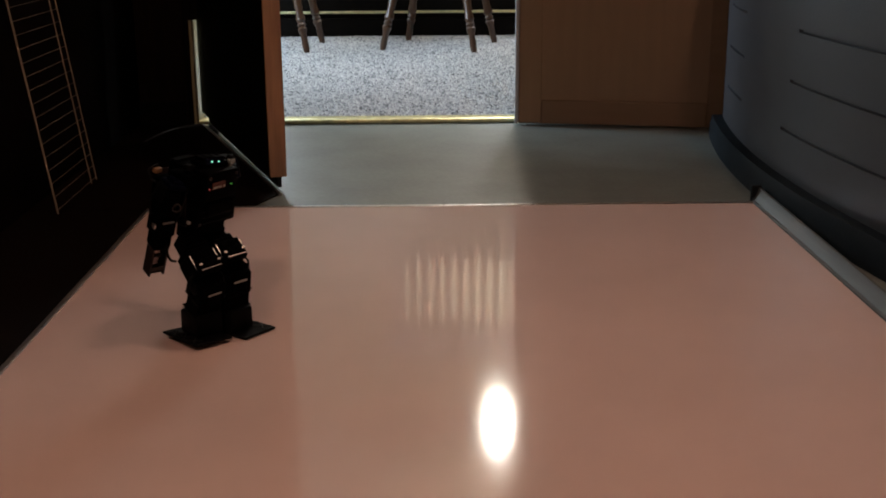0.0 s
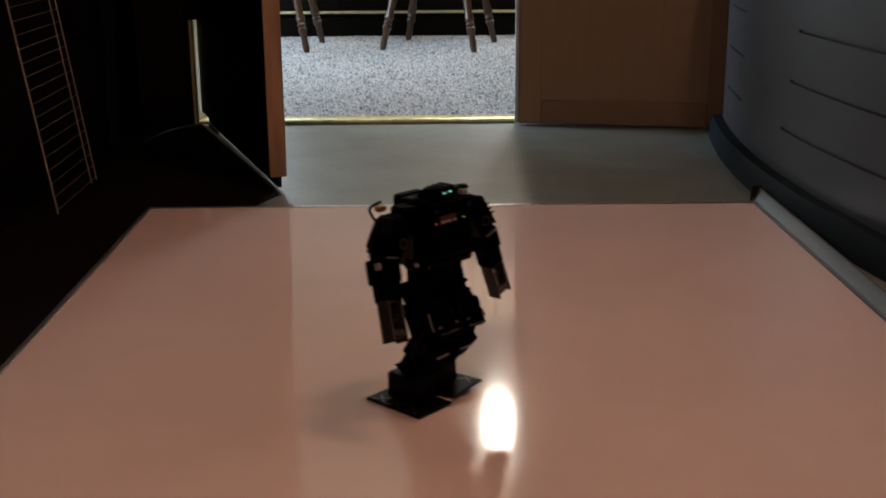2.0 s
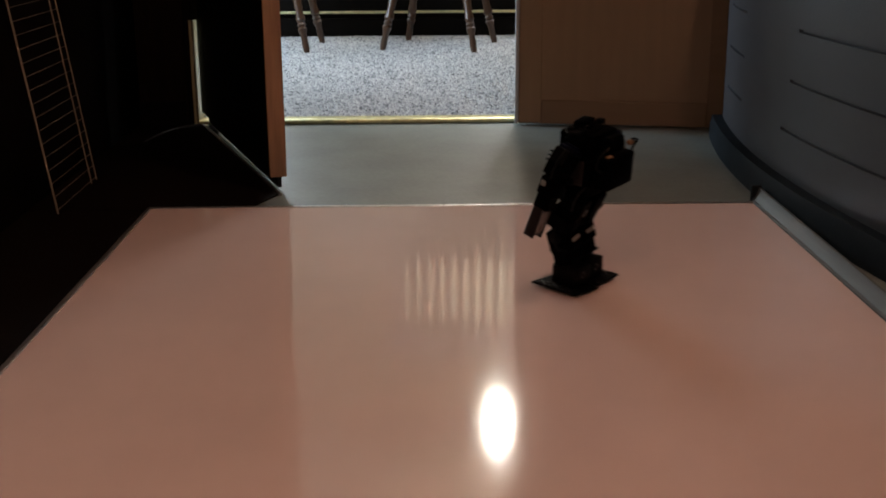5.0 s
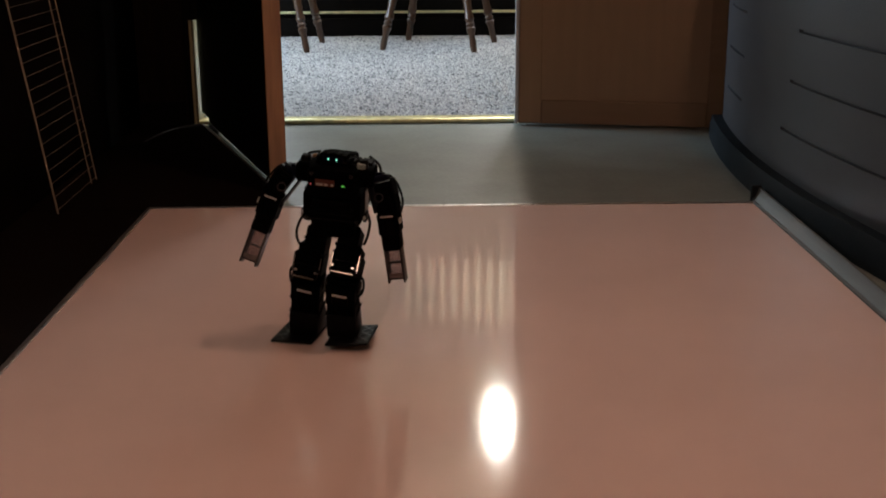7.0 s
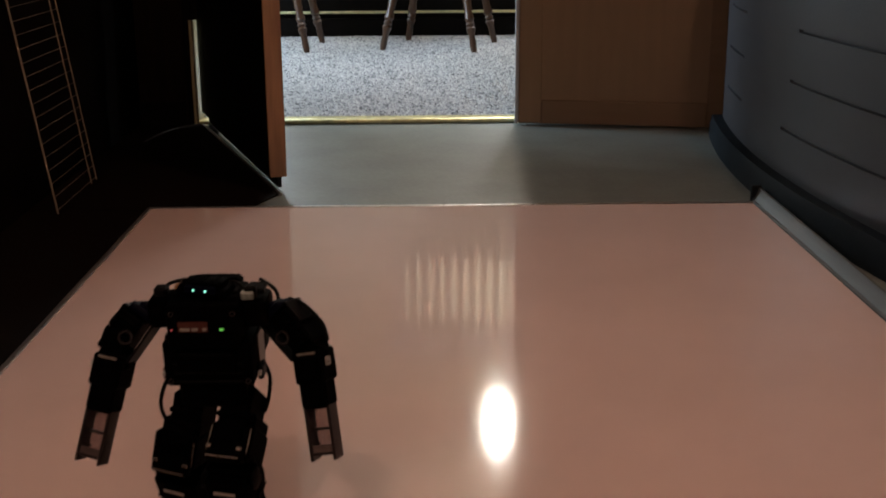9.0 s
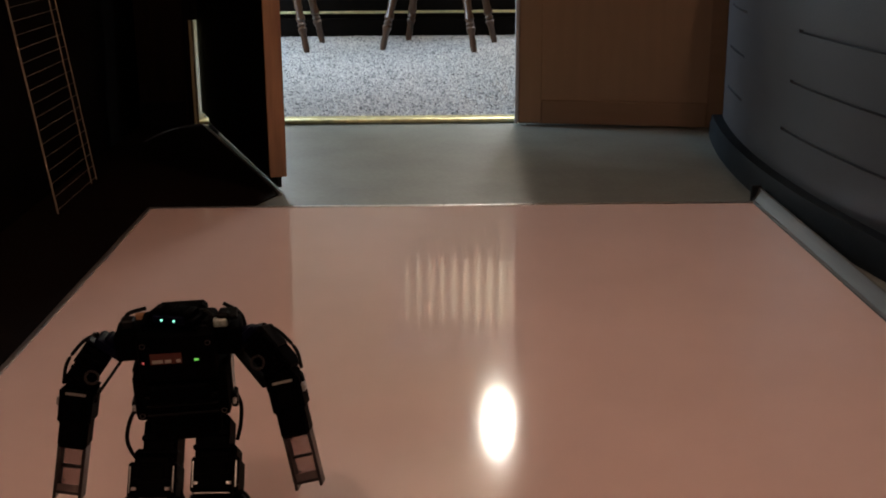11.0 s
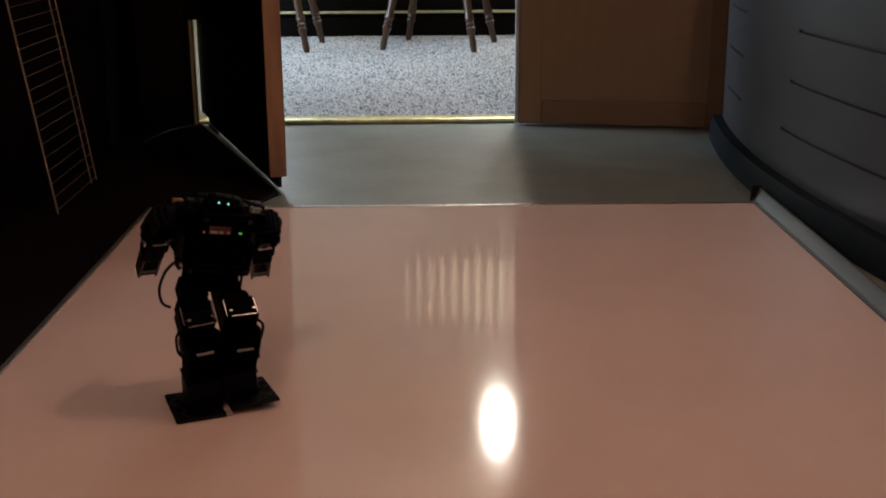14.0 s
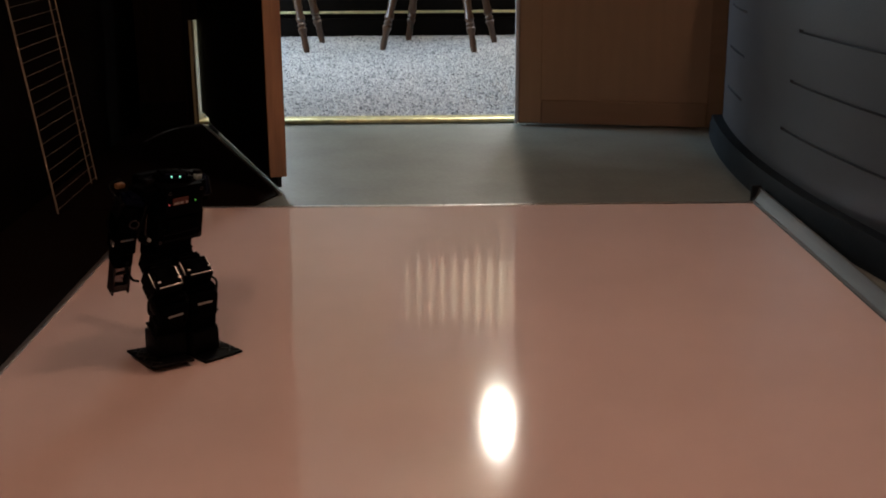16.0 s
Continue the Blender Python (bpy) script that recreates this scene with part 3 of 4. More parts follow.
    for points in (
        [(-0.040, 0.030, 0.006), (-0.058, 0.018, -0.006), (-0.066, 0.010, -0.030), (-0.060, 0.006, -0.050), (-0.048, 0.004, -0.056)],
        [(0.044, 0.030, 0.010), (0.052, 0.020, -0.004), (0.051, 0.012, -0.024), (0.046, 0.006, -0.040)],
        [(0.040, 0.066, 0.090), (0.058, 0.060, 0.078), (0.060, 0.055, 0.056), (0.046, 0.058, 0.044)],
        [(-0.040, 0.066, 0.090), (-0.060, 0.066, 0.084), (-0.058, 0.060, 0.070), (-0.040, 0.066, 0.060)],
    ):
        part("cable", tube(B(), points, 0.0022), M_CABLE, torso, "looping black cable")


def robot_head():
    bm = B()
    box(bm, (0.060, 0.042, 0.016), (0, 0.004, 0.008), 0.005, segments=2)
    box(bm, (0.054, 0.031, 0.010), (0, -0.0025, 0.0180), 0.004, segments=2)
    box(bm, (0.044, 0.025, 0.009), (0, -0.0040, 0.0250), 0.004, segments=2)
    box(bm, (0.066, 0.020, 0.010), (0, 0.008, 0.004), 0.003)
    for x in (-0.012, 0.0, 0.012):
        box(bm, (0.004, 0.018, 0.0024), (x, -0.003, 0.0292), 0.0008)
    rod(bm, (0, 0, -0.012), (0, 0, 0.006), 0.012, 14)
    head = part("head", bm, M_BLACK, ROBOT)
    MOVERS["head"] = head
    part("visor", box(B(), (0.034, 0.004, 0.009), (0, -0.0172, 0.022), 0.0015), M_BLUE, head, "dark blue visor")
    for s in (-1, 1):
        part("eye", lathe(B(), [(0.0013, 0.0), (0.0013, 0.0010), (0.0008, 0.0015)], 10, pose(0.0065 * s, -0.0190, 0.022, 90, 0, 0)), M_LED, head, "small glowing green eye")
        part("ear_plate", box(B(), (0.003, 0.026, 0.012), (0.0300 * s, 0.003, 0.009), 0.001), M_BRACKET, head)
    part("back_led", box(B(), (0.003, 0.002, 0.003), (0.002, 0.0255, 0.010), 0.0005), M_BACKLED, head, "tiny white light at the back")
    part("antenna_clip", box(box(B(), (0.006, 0.020, 0.010), (0.031, 0.006, 0.014), 0.001), (0.010, 0.004, 0.010), (0.030, -0.006, 0.010), 0.001), M_BRACKET, head)
    part("head_cable", tube(B(), [(0.018, 0.010, 0.022), (0.028, 0.010, 0.023), (0.038, 0.008, 0.014), (0.042, 0.006, 0.000)], 0.0014), M_CABLE, head, "thin cable looping over the head")


def servo(bm, centre, size=(0.030, 0.042, 0.036), bevel=0.0025):
    x, y, z = centre
    box(bm, size, centre, bevel)
    box(bm, (size[0] * 0.55, size[1] + 0.008, size[2] * 0.7), (x, y + 0.001, z), bevel * 0.6)


def arm_parts(s):
    """Upper arm, forearm and hand; each hangs from its joint along -z, and x points outwards for s = 1."""
    side = "left" if s > 0 else "right"
    bm = B()
    servo(bm, (0.005 * s, 0.002, -0.028), (0.027, 0.040, 0.040))
    box(bm, (0.005, 0.034, 0.034), (0.0165 * s, 0, -0.038), 0.002)
    rod(bm, (-0.014, 0.001, -0.053), (0.014, 0.001, -0.053), 0.013, 14)
    upper = part("upper_arm", bm, M_BLACK, ROBOT)
    for k in range(3):
        part("cooling_rib", box(B(), (0.024, 0.003, 0.003), (0.008 * s, -0.0205, -0.016 - 0.008 * k), 0.0008), M_BLACK, upper)
    frame_bm = B()
    box(frame_bm, (0.0026, 0.034, 0.052), (-0.0175 * s, 0.001, -0.026), 0.0008)
    box(frame_bm, (0.0026, 0.030, 0.026), (0.0198 * s, 0.001, -0.017), 0.0008)
    box(frame_bm, (0.038, 0.028, 0.0026), (0.001 * s, 0.001, -0.0045), 0.0008)
    part("arm_bracket", frame_bm, M_BRACKET, upper, "bent black U bracket round the shoulder servo")
    MOVERS["upper_" + side] = upper
    cap = B()
    box(cap, (0.032, 0.036, 0.010), (-0.001 * s, 0.002, -0.001), 0.0045, segments=2)
    box(cap, (0.024, 0.027, 0.008), (-0.004 * s, 0.002, 0.005), 0.0038, segments=3)
    part("shoulder_cap", cap, M_BLUE, upper, "domed dark blue shoulder cap")
    rg = B()
    ring_mark(rg, (-0.003 * s, -0.0235, -0.030), (0, -1, 0), 0.0075)
    part("pivot_ring", rg, M_PLATE, upper, "grey pivot ring")
    cb = B()
    tube(cb, [(0.016 * s, 0.008, 0.000), (0.024 * s, 0.008, -0.016), (0.0255 * s, 0.008, -0.042), (0.018 * s, 0.006, -0.060)], 0.0019)
    part("cable", cb, M_CABLE, upper)
    bm = B()
    servo(bm, (0, 0.002, -0.016), (0.033, 0.036, 0.034))
    box(bm, (0.029, 0.030, 0.030), (0, 0.001, -0.044), 0.003)
    box(bm, (0.038, 0.014, 0.012), (0, 0.0, -0.006), 0.002)
    fore = part("forearm", bm, M_BLACK, ROBOT)
    MOVERS["fore_" + side] = fore
    part("connector", box(box(B(), (0.003, 0.010, 0.009), (0.0182 * s, -0.006, -0.012), 0.0008), (0.020, 0.002, 0.0024), (0.0, -0.0168, -0.002)), M_STEEL, fore, "shiny metal clip")
    bm = B()
    for k in (-1, 1):
        box(bm, (0.0032, 0.022, 0.056), (0.0125 * k, 0, -0.029), 0.0008)
    box(bm, (0.028, 0.022, 0.003), (0, 0, -0.002), 0.0008)
    box(bm, (0.025, 0.005, 0.0026), (0, 0.004, -0.026))
    box(bm, (0.026, 0.020, 0.0030), (0, 0.0, -0.050), 0.0005)
    hand = part("gripper", bm, M_FRAME, ROBOT, "open dark U-shaped bracket hand")
    MOVERS["hand_" + side] = hand
    part("palm_plate", box(B(), (0.0215, 0.0012, 0.046), (0, 0.009, -0.026)), M_ACRYL, hand, "smoked see-through plate")
    for x in (-0.0085, 0.0085):
        for z in (-0.008, -0.042):
            part("rivet", lathe(B(), [(0.0013, 0.0), (0.0013, 0.0008), (0.0007, 0.0012)], 8, pose(x, 0.0082, z, 90, 0, 0)), M_GLINT, hand)
    part("tip_plate", box(B(), (0.022, 0.0015, 0.010), (0, -0.008, -0.046)), M_HAND, hand, "grey plate at the bracket's tip")


def leg_parts(s):
    side = "left" if s > 0 else "right"
    bm = B()
    box(bm, (0.034, 0.046, 0.040), (-0.004 * s, 0.004, -0.008), 0.003)
    box(bm, (0.042, 0.044, 0.020), (0, 0.004, -0.028), 0.003)
    servo(bm, (0.001 * s, -0.002, -0.050), (0.048, 0.046, 0.036))
    box(bm, (0.040, 0.016, 0.024), (0.001 * s, -0.026, -0.062), 0.004, segments=2)
    box(bm, (0.036, 0.012, 0.030), (0.0, -0.018, -0.040), 0.003)
    thigh = part("thigh", bm, M_BLACK, ROBOT)
    for k in range(4):
        part("rib", box(B(), (0.036 + 0.004 * k, 0.006, 0.006), (-0.004 * s + 0.0015 * s * k, -0.019 + 0.001 * k, -0.008 - 0.014 * k), 0.0015), M_BLACK, thigh)
    for x in (-0.0205, 0.0225):
        part("bracket_edge", box(B(), (0.0016, 0.002, 0.026), (x * s, -0.0255, -0.050)), M_GLINT, thigh, "worn pale bracket edge")
    part("bracket_edge", box(B(), (0.036, 0.0018, 0.0018), (0.001 * s, -0.0350, -0.070), 0.0004), M_GLINT, thigh)
    MOVERS["thigh_" + side] = thigh
    rg = B()
    ring_mark(rg, (0, 0.030, -0.012), (0, 1, 0), 0.0065)
    part("pivot_ring", rg, M_PLATE, thigh, "grey pivot ring")
    for x in (-0.016, 0.017):
        part("screw", box(B(), (0.006, 0.003, 0.004), (x, -0.0345, -0.060), 0.0008), M_GLINT, thigh, "dull screw head")
    bm = B()
    servo(bm, (0, 0.002, -0.020), (0.048, 0.044, 0.042))
    box(bm, (0.047, 0.036, 0.030), (0, 0.0, -0.052), 0.003)
    box(bm, (0.050, 0.016, 0.030), (0, 0.0, -0.006), 0.003)
    shin = part("shin", bm, M_BLACK, ROBOT)
    for z in (-0.034, -0.066):
        part("bracket_edge", box(B(), (0.052, 0.040, 0.0022), (0, 0.001, z), 0.0006), M_BRACKET, shin)
    for x in (-0.0262, 0.0262):
        part("knee_cap", lathe(B(), [(0.012, -0.0012), (0.012, 0.0008), (0.009, 0.0022)], 16, pose(x, 0.002, -0.008, 0, 90 if x > 0 else -90, 0)), M_BRACKET, shin)
    MOVERS["shin_" + side] = shin
    part("knee_strip", box(B(), (0.024, 0.002, 0.0035), (0.0, -0.0235, -0.010), 0.0005), M_WHITE, shin, "pale strip across the knee")
    part("knee_strip", box(B(), (0.022, 0.002, 0.007), (0.0, 0.0296, -0.018), 0.0005), M_WHITE, shin, "pale strip behind the knee")
    cb = B()
    tube(cb, [(0.023 * s, 0.010, 0.014), (0.032 * s, 0.006, 0.004), (0.031 * s, 0.004, -0.020), (0.024 * s, 0.004, -0.032)], 0.002)
    part("cable", cb, M_CABLE, shin)
    bm = B()
    box(bm, (0.070, 0.104, 0.004), (0.012 * s, -0.002, -ANKLE_Z + 0.002), 0.0012)
    box(bm, (0.049, 0.054, 0.038), (0, 0.002, -0.014), 0.004, segments=2)
    foot = part("foot", bm, M_BRACKET, ROBOT, "flat black foot plate with ankle block")
    MOVERS["foot_" + side] = foot
    for y0 in (-0.034, -0.004, 0.026):
        for turn in (-52, 52):
            bar = box(B(), (0.030, 0.0022, 0.0012), (0, 0, 0), 0, pose(0.036 * s, y0, -ANKLE_Z + 0.0046, 0, 0, turn))
            part("lattice_bar", bar, M_LATTICE, foot, "grey lattice bar on the foot plate")
    rg = B()
    ring_mark(rg, (0, 0.028, -0.012), (0, 1, 0), 0.0065)
    part("pivot_ring", rg, M_PLATE, foot)


robot_torso()
robot_head()
for s in (-1, 1):
    arm_parts(s)
    leg_parts(s)


def hang(a, d, fwd=(0, -1, 0)):
    """A pose at a whose -z runs along d and whose -y looks forwards."""
    z = -Vector(d).normalized()
    y = -Vector(fwd)
    x = y.cross(z).normalized()
    y = z.cross(x)
    m = Matrix((x, y, z)).transposed().to_4x4()
    m.translation = a
    return m


STANCES = {}


def at(t, place, body, legs, left_arm, right_arm):
    """The whole posture at one time. place: x, y on the board and heading in degrees (0 looks along -y, it turns towards +x).
    body: lean, roll, twist, sway, back, drop, turn of the head. legs: lift and stride of left and right foot, stance, toe-out of both.
    arms: directions of upper arm and forearm as (outwards, forwards, up)."""
    STANCES[t] = np.array([*place, *body, *legs, *left_arm, *right_arm])


def posture(v):
    """All limb poses in robot space, from the numbers of one stance."""
    lean, roll, twist, sway, back, drop, gaze = v[3:10]
    lifts, strides, stance, toes = v[10:12], v[12:14], v[14], v[15:17]
    out = {}
    body = Matrix.Translation((sway, 0.012 + back, 0.164 - drop)) @ pose(0, 0, 0, lean, roll, twist)
    out["torso"] = body @ pose(0, 0, 0.022)
    out["head"] = body @ pose(0, -0.004, 0.112, -lean * 0.5, 0, gaze)
    for side, s, lift, stride, toe, arm in (("left", 1, lifts[0], strides[0], toes[0], v[17:23]), ("right", -1, lifts[1], strides[1], toes[1], v[23:29])):
        lift = max(0.0, lift)
        hip = body @ Vector((0.030 * s, 0, 0.0))
        ankle = Vector((stance * s, -stride, ANKLE_Z + lift))
        d = ankle - hip
        h = min(d.length / 2, LEG - 0.0005)
        bend = math.sqrt(LEG * LEG - h * h)
        fwd = Vector((0, -1, 0))
        n = (fwd - d.normalized() * fwd.dot(d.normalized())).normalized()
        knee = hip + d / 2 + n * bend
        out["thigh_" + side] = hang(hip, knee - hip)
        out["shin_" + side] = hang(knee, ankle - knee)
        out["foot_" + side] = Matrix.Translation(ankle) @ pose(0, 0, 0, -lift * 500, -s * lift * 500, toe * s)
        o1, f1, u1, o2, f2, u2 = arm
        rot = body.to_3x3()
        sh = body @ Vector((0.068 * s, 0.004, 0.102))
        d1 = rot @ Vector((o1 * s, -f1, u1)).normalized()
        el = sh + d1 * 0.056
        d2 = rot @ Vector((o2 * s, -f2, u2)).normalized()
        up1 = (0, -1, 0) if d1.y < 0.5 else (0, -0.3, -1)
        up2 = (0, -1, 0) if d2.y < 0.5 else (0, -0.3, -1)
        out["upper_" + side] = hang(sh, d1, up1)
        out["fore_" + side] = hang(el, d2, up2)
        out["hand_" + side] = hang(el + d2 * 0.056, d2, up2)
    return out


# Seconds, place on the board and heading in degrees; 0 looks along -y, and it turns towards +x.
TRAIL = [
    (0.00, -0.346, 1.850, 38), (0.45, -0.346, 1.850, 38), (0.60, -0.337, 1.844, 40), (0.80, -0.312, 1.819, 46), (1.00, -0.267, 1.792, 51),
    (1.20, -0.220, 1.755, 53), (1.40, -0.166, 1.719, 54), (1.60, -0.109, 1.682, 55), (1.80, -0.059, 1.643, 56), (2.00, -0.006, 1.609, 58),
    (2.20, 0.034, 1.581, 66), (2.40, 0.099, 1.548, 76), (2.60, 0.166, 1.534, 88), (2.80, 0.233, 1.541, 99), (3.00, 0.313, 1.569, 112),
    (3.20, 0.359, 1.607, 128), (3.40, 0.404, 1.649, 143), (3.60, 0.436, 1.704, 155), (3.80, 0.452, 1.768, 166), (4.00, 0.460, 1.834, 176),
    (4.20, 0.456, 1.908, 187), (4.50, 0.425, 2.020, 205), (4.90, 0.325, 2.110, 228), (5.30, 0.200, 2.150, 250), (5.70, 0.075, 2.150, 270), (6.00, -0.015, 2.115, 285),
    (6.30, -0.089, 2.067, 304), (6.50, -0.131, 2.000, 316), (6.70, -0.157, 1.946, 328), (6.90, -0.169, 1.892, 338), (7.10, -0.177, 1.810, 349),
    (7.40, -0.193, 1.720, 352), (7.60, -0.208, 1.656, 352), (7.80, -0.212, 1.592, 352), (8.00, -0.223, 1.528, 352), (8.20, -0.231, 1.458, 352),
    (8.40, -0.234, 1.395, 352), (8.60, -0.237, 1.328, 352), (8.80, -0.245, 1.260, 352), (9.00, -0.254, 1.195, 352), (9.20, -0.254, 1.135, 353),
    (9.60, -0.250, 1.140, 352), (11.30, -0.250, 1.140, 352), (12.10, -0.250, 1.140, 352), (12.30, -0.217, 1.154, 354), (12.50, -0.196, 1.182, 357),
    (12.70, -0.198, 1.235, 358), (13.00, -0.220, 1.310, 360), (13.20, -0.217, 1.361, 362), (13.40, -0.228, 1.413, 364), (13.60, -0.250, 1.466, 370),
    (14.00, -0.302, 1.568, 380), (14.20, -0.323, 1.626, 383), (14.40, -0.341, 1.678, 386), (14.60, -0.366, 1.724, 389), (14.80, -0.384, 1.748, 392),
    (15.00, -0.387, 1.752, 392), (16.00, -0.387, 1.751, 392),
]


def stances():
    """Postures at the half seconds; at odd and even tenths the weight is on the other foot."""
    at(0.0, (-0.353, 1.855, 40.238), (10.426, 1.324, 18.432, -0.01, 0.009, -0.001, -14.516), (0, 0.0046, 0.0051, -0.0001, 0.0264, 12.027, -1.1399), (0.2, -0.9, -0.38, 0.02, -0.95, -0.3), (0.11, -0.17, -0.97, -0.13, -0.22, -0.93))
    at(0.5, (-0.353, 1.858, 43.677), (6.344, -1.971, 13.801, -0.012, -0.008, -0.009, -14.856), (0.0007, 0.0058, -0.0042, 0.013, 0.0334, 9.1243, 3.3422), (0.65, -0.04, -0.69, 0.35, -0.02, -0.84), (0.65, 0.05, -0.74, 0.32, 0.36, -0.89))
    at(1.0, (-0.274, 1.804, 42.913), (2.712, 5.727, 5.172, -0.005, -0.011, -0.01, -9.32), (0.0022, 0, 0.0107, -0.0041, 0.0232, 4.671, 5.8152), (0.6, 0.17, -0.77, 0.34, 0.26, -0.89), (0.62, 0.18, -0.75, 0.21, 0.46, -0.84))
    at(1.5, (-0.137, 1.701, 50.409), (-1.41, 0.196, 5.99, 0.003, -0.024, -0.006, 7.437), (0, 0.0041, -0.0081, 0.002, 0.0365, 0.0485, 0.7127), (0.54, -0.05, -0.83, 0.28, 0.04, -0.9), (0.57, 0.04, -0.82, 0.42, 0.47, -0.77))
    at(2.0, (-0.005, 1.586, 47.969), (1.022, -0.698, -4.267, 0.003, -0.028, -0.01, 8.809), (0.0042, 0.0003, -0.008, -0.0013, 0.025, 2.2035, 1.0347), (0.55, 0.03, -0.83, 0.34, 0.02, -0.92), (0.59, 0.16, -0.79, 0.2, 0.43, -0.86))
    at(2.5, (0.137, 1.529, 70.604), (0.556, 14.538, 16.404, 0.019, -0.019, 0.005, 6.462), (0, 0.0069, 0.0034, 0.0016, 0.0282, 5.5398, 10.9976), (0.24, 0.08, -0.95, 0.1, 0.24, -0.96), (0.28, 0.08, -0.94, 0.2, 0.37, -0.88))
    at(3.0, (0.313, 1.565, 109.343), (3.422, 3.208, 7.225, 0.026, -0.007, -0.002, 7.338), (0.0017, 0.0058, -0.0117, 0.0102, 0.0256, -5.2844, -1.707), (0.24, 0.08, -0.95, 0.1, 0.24, -0.96), (0.23, 0.11, -0.95, 0.06, 0.46, -0.84))
    at(3.5, (0.436, 1.674, 127.914), (7.718, 4.893, 18.908, 0.082, -0.047, 0.027, -2.301), (0, 0.0077, -0.0132, -0.0136, 0.0237, -2.2607, 6.6142), (0.53, 0.1, -0.84, 0.36, 0.36, -0.85), (0.27, 0.14, -0.95, 0.31, 0.62, -0.57))
    at(4.0, (0.459, 1.816, 164.257), (-13.75, 2.124, 3.812, 0.035, 0.019, -0.017, 16.47), (0.0011, 0.0079, 0.008, 0.0282, 0.0211, -6.6065, -0.9082), (0.43, 0.16, -0.9, 0.15, 0.24, -0.95), (0.46, 0.1, -0.88, 0.27, 0.23, -0.9))
    at(6.5, (-0.142, 1.976, 321.357), (5.151, 0.777, 1.844, 0.046, -0.01, 0, -6.189), (0.0006, 0.0106, 0.0025, -0.0226, 0.0236, 1.3509, 2.4124), (0.64, -0.02, -0.75, 0.29, 0.35, -0.89), (0.49, 0.07, -0.82, 0.56, 0.53, -0.63))
    at(7.0, (-0.17, 1.832, 349.932), (9.369, 4.715, 2.052, 0.024, -0.021, -0.016, -6.029), (0.0068, 0.0001, 0.0104, -0.0124, 0.0337, 2.9778, 2.5031), (0.34, 0.35, -0.85, 0.2, 0.15, -0.97), (0.55, 0.26, -0.79, 0.24, 0.44, -0.87))
    at(7.5, (-0.192, 1.668, 350.527), (7.968, 0.083, 10.64, -0.006, -0.007, -0.017, -3.492), (0.0024, 0.0082, 0.0073, 0.0051, 0.02, 7.8273, -2.2522), (0.6, 0.2, -0.75, 0.2, 0.31, -0.93), (0.51, 0.41, -0.66, 0.36, 0.14, -0.88))
    at(8.0, (-0.217, 1.514, 341.036), (7.05, 0.319, 5.747, 0.017, -0.018, -0.018, -8.518), (0.0068, 0, 0.0021, -0.0016, 0.0355, 9.2851, -5.4699), (0.54, 0.36, -0.7, 0.12, 0.27, -0.94), (0.51, 0.23, -0.82, 0.26, 0.42, -0.87))
    at(8.5, (-0.231, 1.337, 343.498), (6.091, 4.018, 16.008, 0.008, -0.02, -0.02, -9.902), (0.0021, 0.0061, 0.0029, -0.0031, 0.0236, 12.2921, 1.9587), (0.46, 0.04, -0.87, 0.21, 0.22, -0.95), (0.32, 0.49, -0.67, 0.48, 0.12, -0.86))
    at(9.0, (-0.232, 1.164, 345.182), (4.479, -0.799, 12.109, 0.01, -0.015, -0.015, -11.8), (0.0101, 0.0001, 0.0199, -0.016, 0.0382, 0, 0), (0.61, 0.35, -0.58, 0.13, 0.34, -0.92), (0.57, 0.29, -0.74, 0.22, 0.38, -0.9))
    at(12.0, (-0.248, 1.115, 360.74), (4.938, -1.574, 4.901, 0.001, -0.013, -0, -20.326), (0, 0, 0, 0, 0.03, 0, 0), (0.54, 0.4, -0.62, 0.17, 0.32, -0.93), (0.62, 0.09, -0.78, 0.19, 0.23, -0.97))
    at(12.5, (-0.21, 1.21, 353.587), (11.499, 4.443, 10.426, 0.003, -0.01, -0.001, -19.903), (0.0006, 0.0055, -0.0024, 0.0026, 0.0244, 0, 0), (0.25, -0.82, -0.49, 0.02, -0.95, -0.3), (0.19, -0.4, -0.88, -0.01, -0.15, -0.94))
    at(13.0, (-0.221, 1.31, 369.298), (8.243, 5.257, -0.743, 0.006, -0.005, -0.003, -14.51), (0.0055, 0, 0.0094, -0.002, 0.0284, 0.8719, -0.3894), (0.18, -0.66, -0.71, 0.1, -0.59, -0.77), (0.14, -0.67, -0.7, 0.03, -0.62, -0.76))
    at(13.5, (-0.246, 1.444, 384.499), (8.844, 4.226, -0.125, 0.001, 0.005, -0.004, -15.038), (0, 0.0079, 0.014, 0.0026, 0.0246, 2.8325, 10.9328), (0.38, -0.83, -0.36, 0.02, -0.95, -0.3), (0.11, -0.22, -0.96, -0.11, -0.34, -0.91))
    at(14.0, (-0.303, 1.574, 384.563), (8.963, 10.313, 1.848, -0.002, 0.004, -0.002, -18.573), (0.006, 0, 0.0085, 0.0072, 0.0251, -3.2369, 3.6219), (0.27, -0.64, -0.68, 0.26, -0.57, -0.71), (0.05, -0.68, -0.71, -0.1, -0.61, -0.76))
    at(14.5, (-0.356, 1.695, 390.516), (3.139, 10.498, -1.371, -0.003, -0.005, -0.005, -22.207), (0, 0.0097, 0.0004, 0.0069, 0.0303, 6.3149, 3.6864), (0.2, -0.9, -0.38, 0.02, -0.95, -0.3), (0.08, -0.24, -0.96, -0.1, -0.39, -0.9))
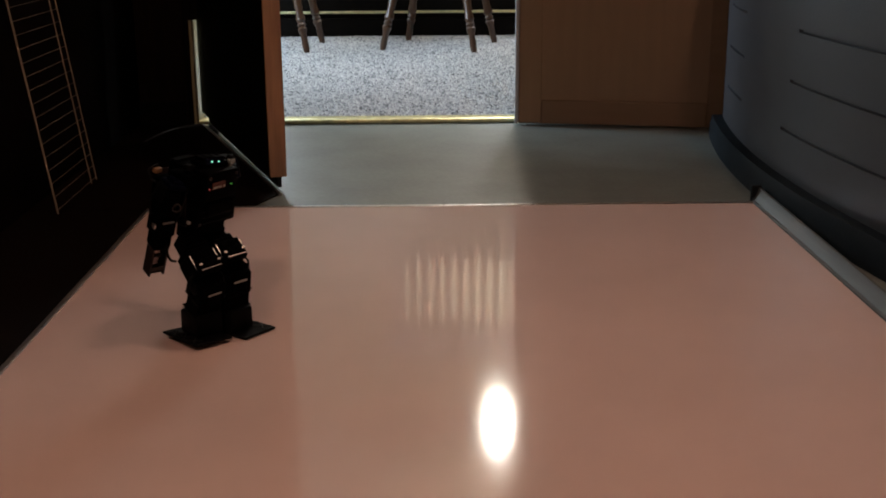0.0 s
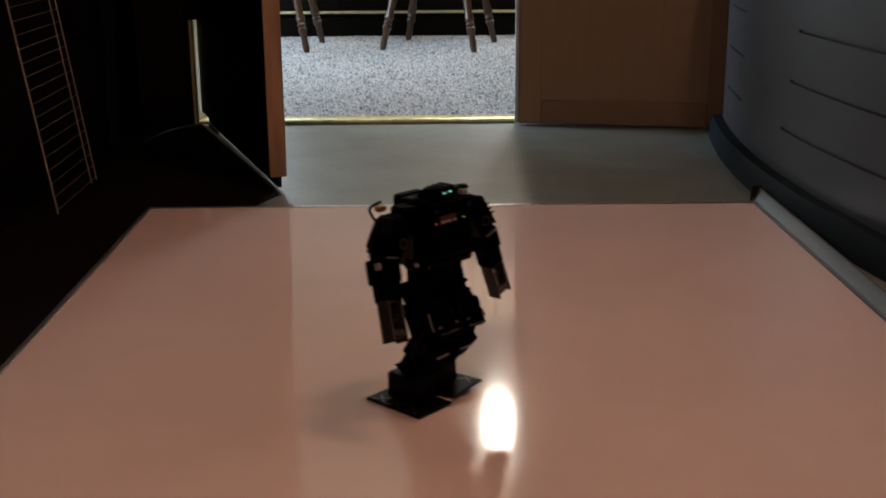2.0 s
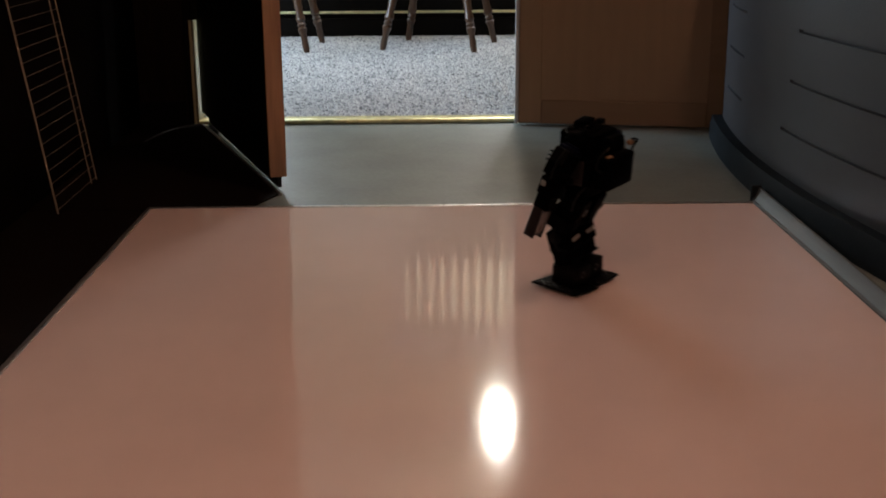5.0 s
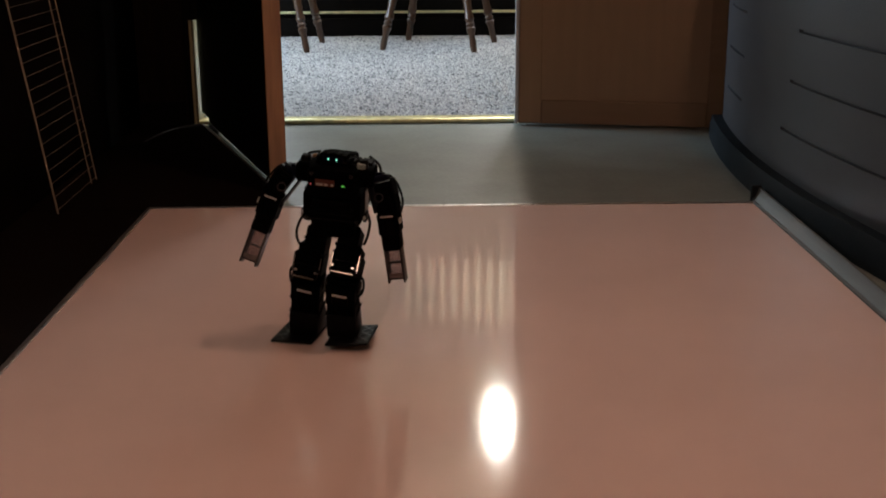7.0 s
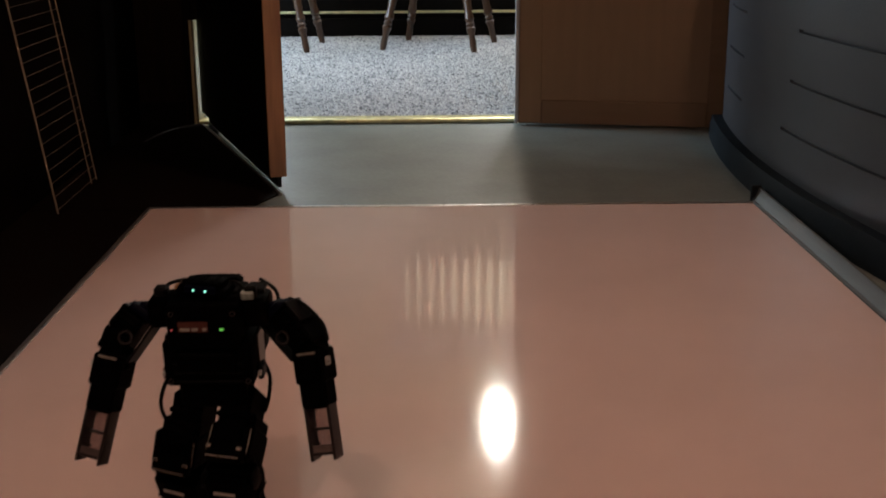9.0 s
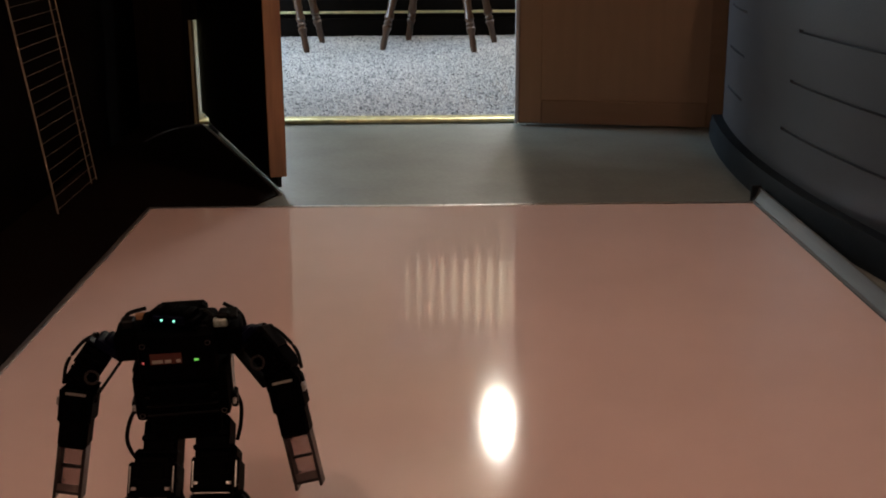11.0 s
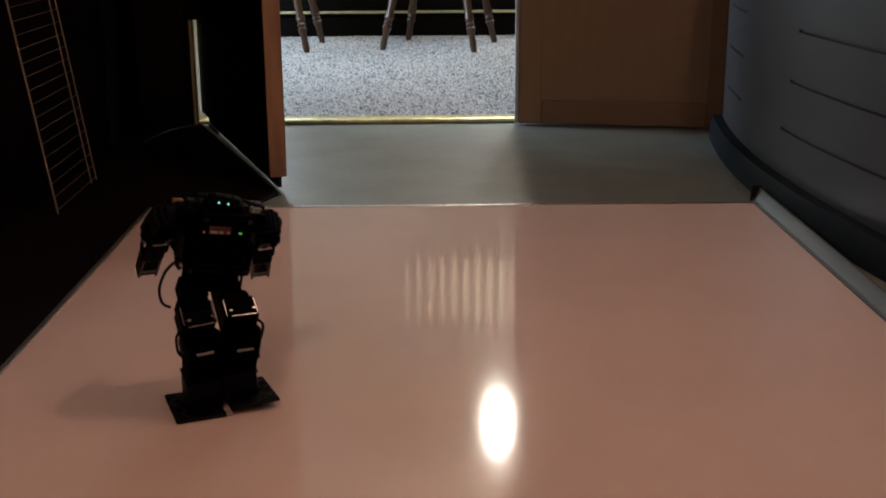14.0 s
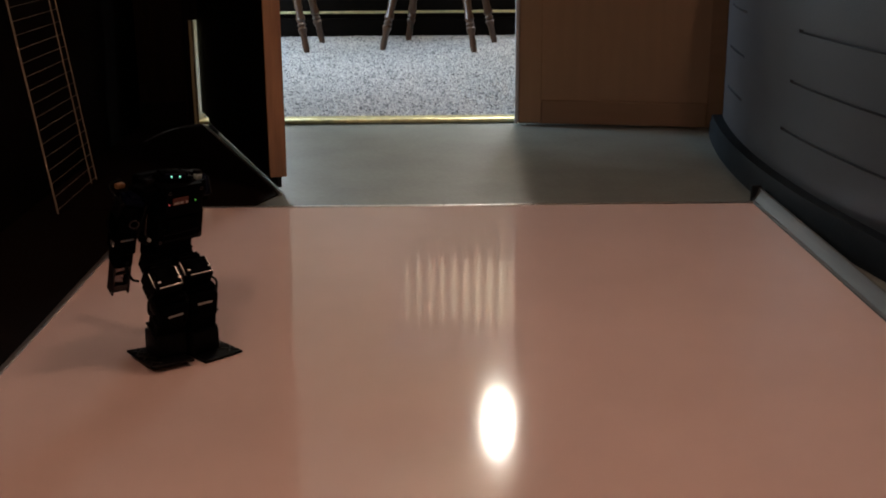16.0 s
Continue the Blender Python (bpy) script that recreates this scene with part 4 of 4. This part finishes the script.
    at(16.0, (-0.392, 1.759, 394.419), (8.053, 2.252, 18.837, -0.008, 0.01, 0.004, -23.224), (0, 0.0052, 0.0045, 0.0015, 0.0257, 9.267, -0.9523), (0.2, -0.9, -0.38, 0.02, -0.95, -0.3), (0.1, -0.18, -0.97, -0.16, -0.24, -0.92))
    STANCES[0.35], STANCES[9.5], STANCES[14.95] = STANCES[0.0], STANCES[12.0], STANCES[16.0]


def between(t, times, start=0):
    """Stance numbers at t, eased between the given times."""
    rows = np.array([STANCES[k] for k in times])
    return np.array([np.interp(t, times, rows[:, i]) for i in range(start, rows.shape[1])])


def trail_at(t):
    rows = np.array(TRAIL)
    return np.array([np.interp(t, rows[:, 0], rows[:, i]) for i in (1, 2, 3)])


def stance_at(t):
    """Place from the trail, set right at the half seconds; limbs from the stances of the same weight-bearing foot."""
    known = sorted(STANCES)
    off = [STANCES[k][:3] - trail_at(k) for k in known]
    place = trail_at(t) + np.array([np.interp(t, known, [o[i] for o in off]) for i in range(3)])
    even = round(t * 10) % 2 == 0
    if t < 0.45:
        times = [0.0]
    elif t < 9.25:
        times = [1.0, 2.0, 3.0, 4.0, 7.0, 8.0, 9.0] if even else [0.5, 1.5, 2.5, 3.5, 6.5, 7.5, 8.5]
    elif t < 12.15:
        times = [12.0]
    elif t < 14.85:
        times = [13.0, 14.0] if even else [12.5, 13.5, 14.5]
    else:
        times = [16.0]
    return np.concatenate([place, between(t, times, 3)])


def motions():
    stances()
    times = [0.0, 0.35] + [k / 10 for k in range(5, 93)] + [9.5, 10.4, 11.3, 12.1] + [k / 10 for k in range(122, 149)] + [15.0, 16.0]
    rows = [(t, stance_at(t)) for t in times]
    walk(ROBOT, [(t, pose(v[0], v[1], 0.001, 0, 0, v[2])) for t, v in rows])
    limbs = [(t, posture(v)) for t, v in rows]
    for limb, ob in MOVERS.items():
        walk(ob, [(t, p[limb]) for t, p in limbs])


motions()
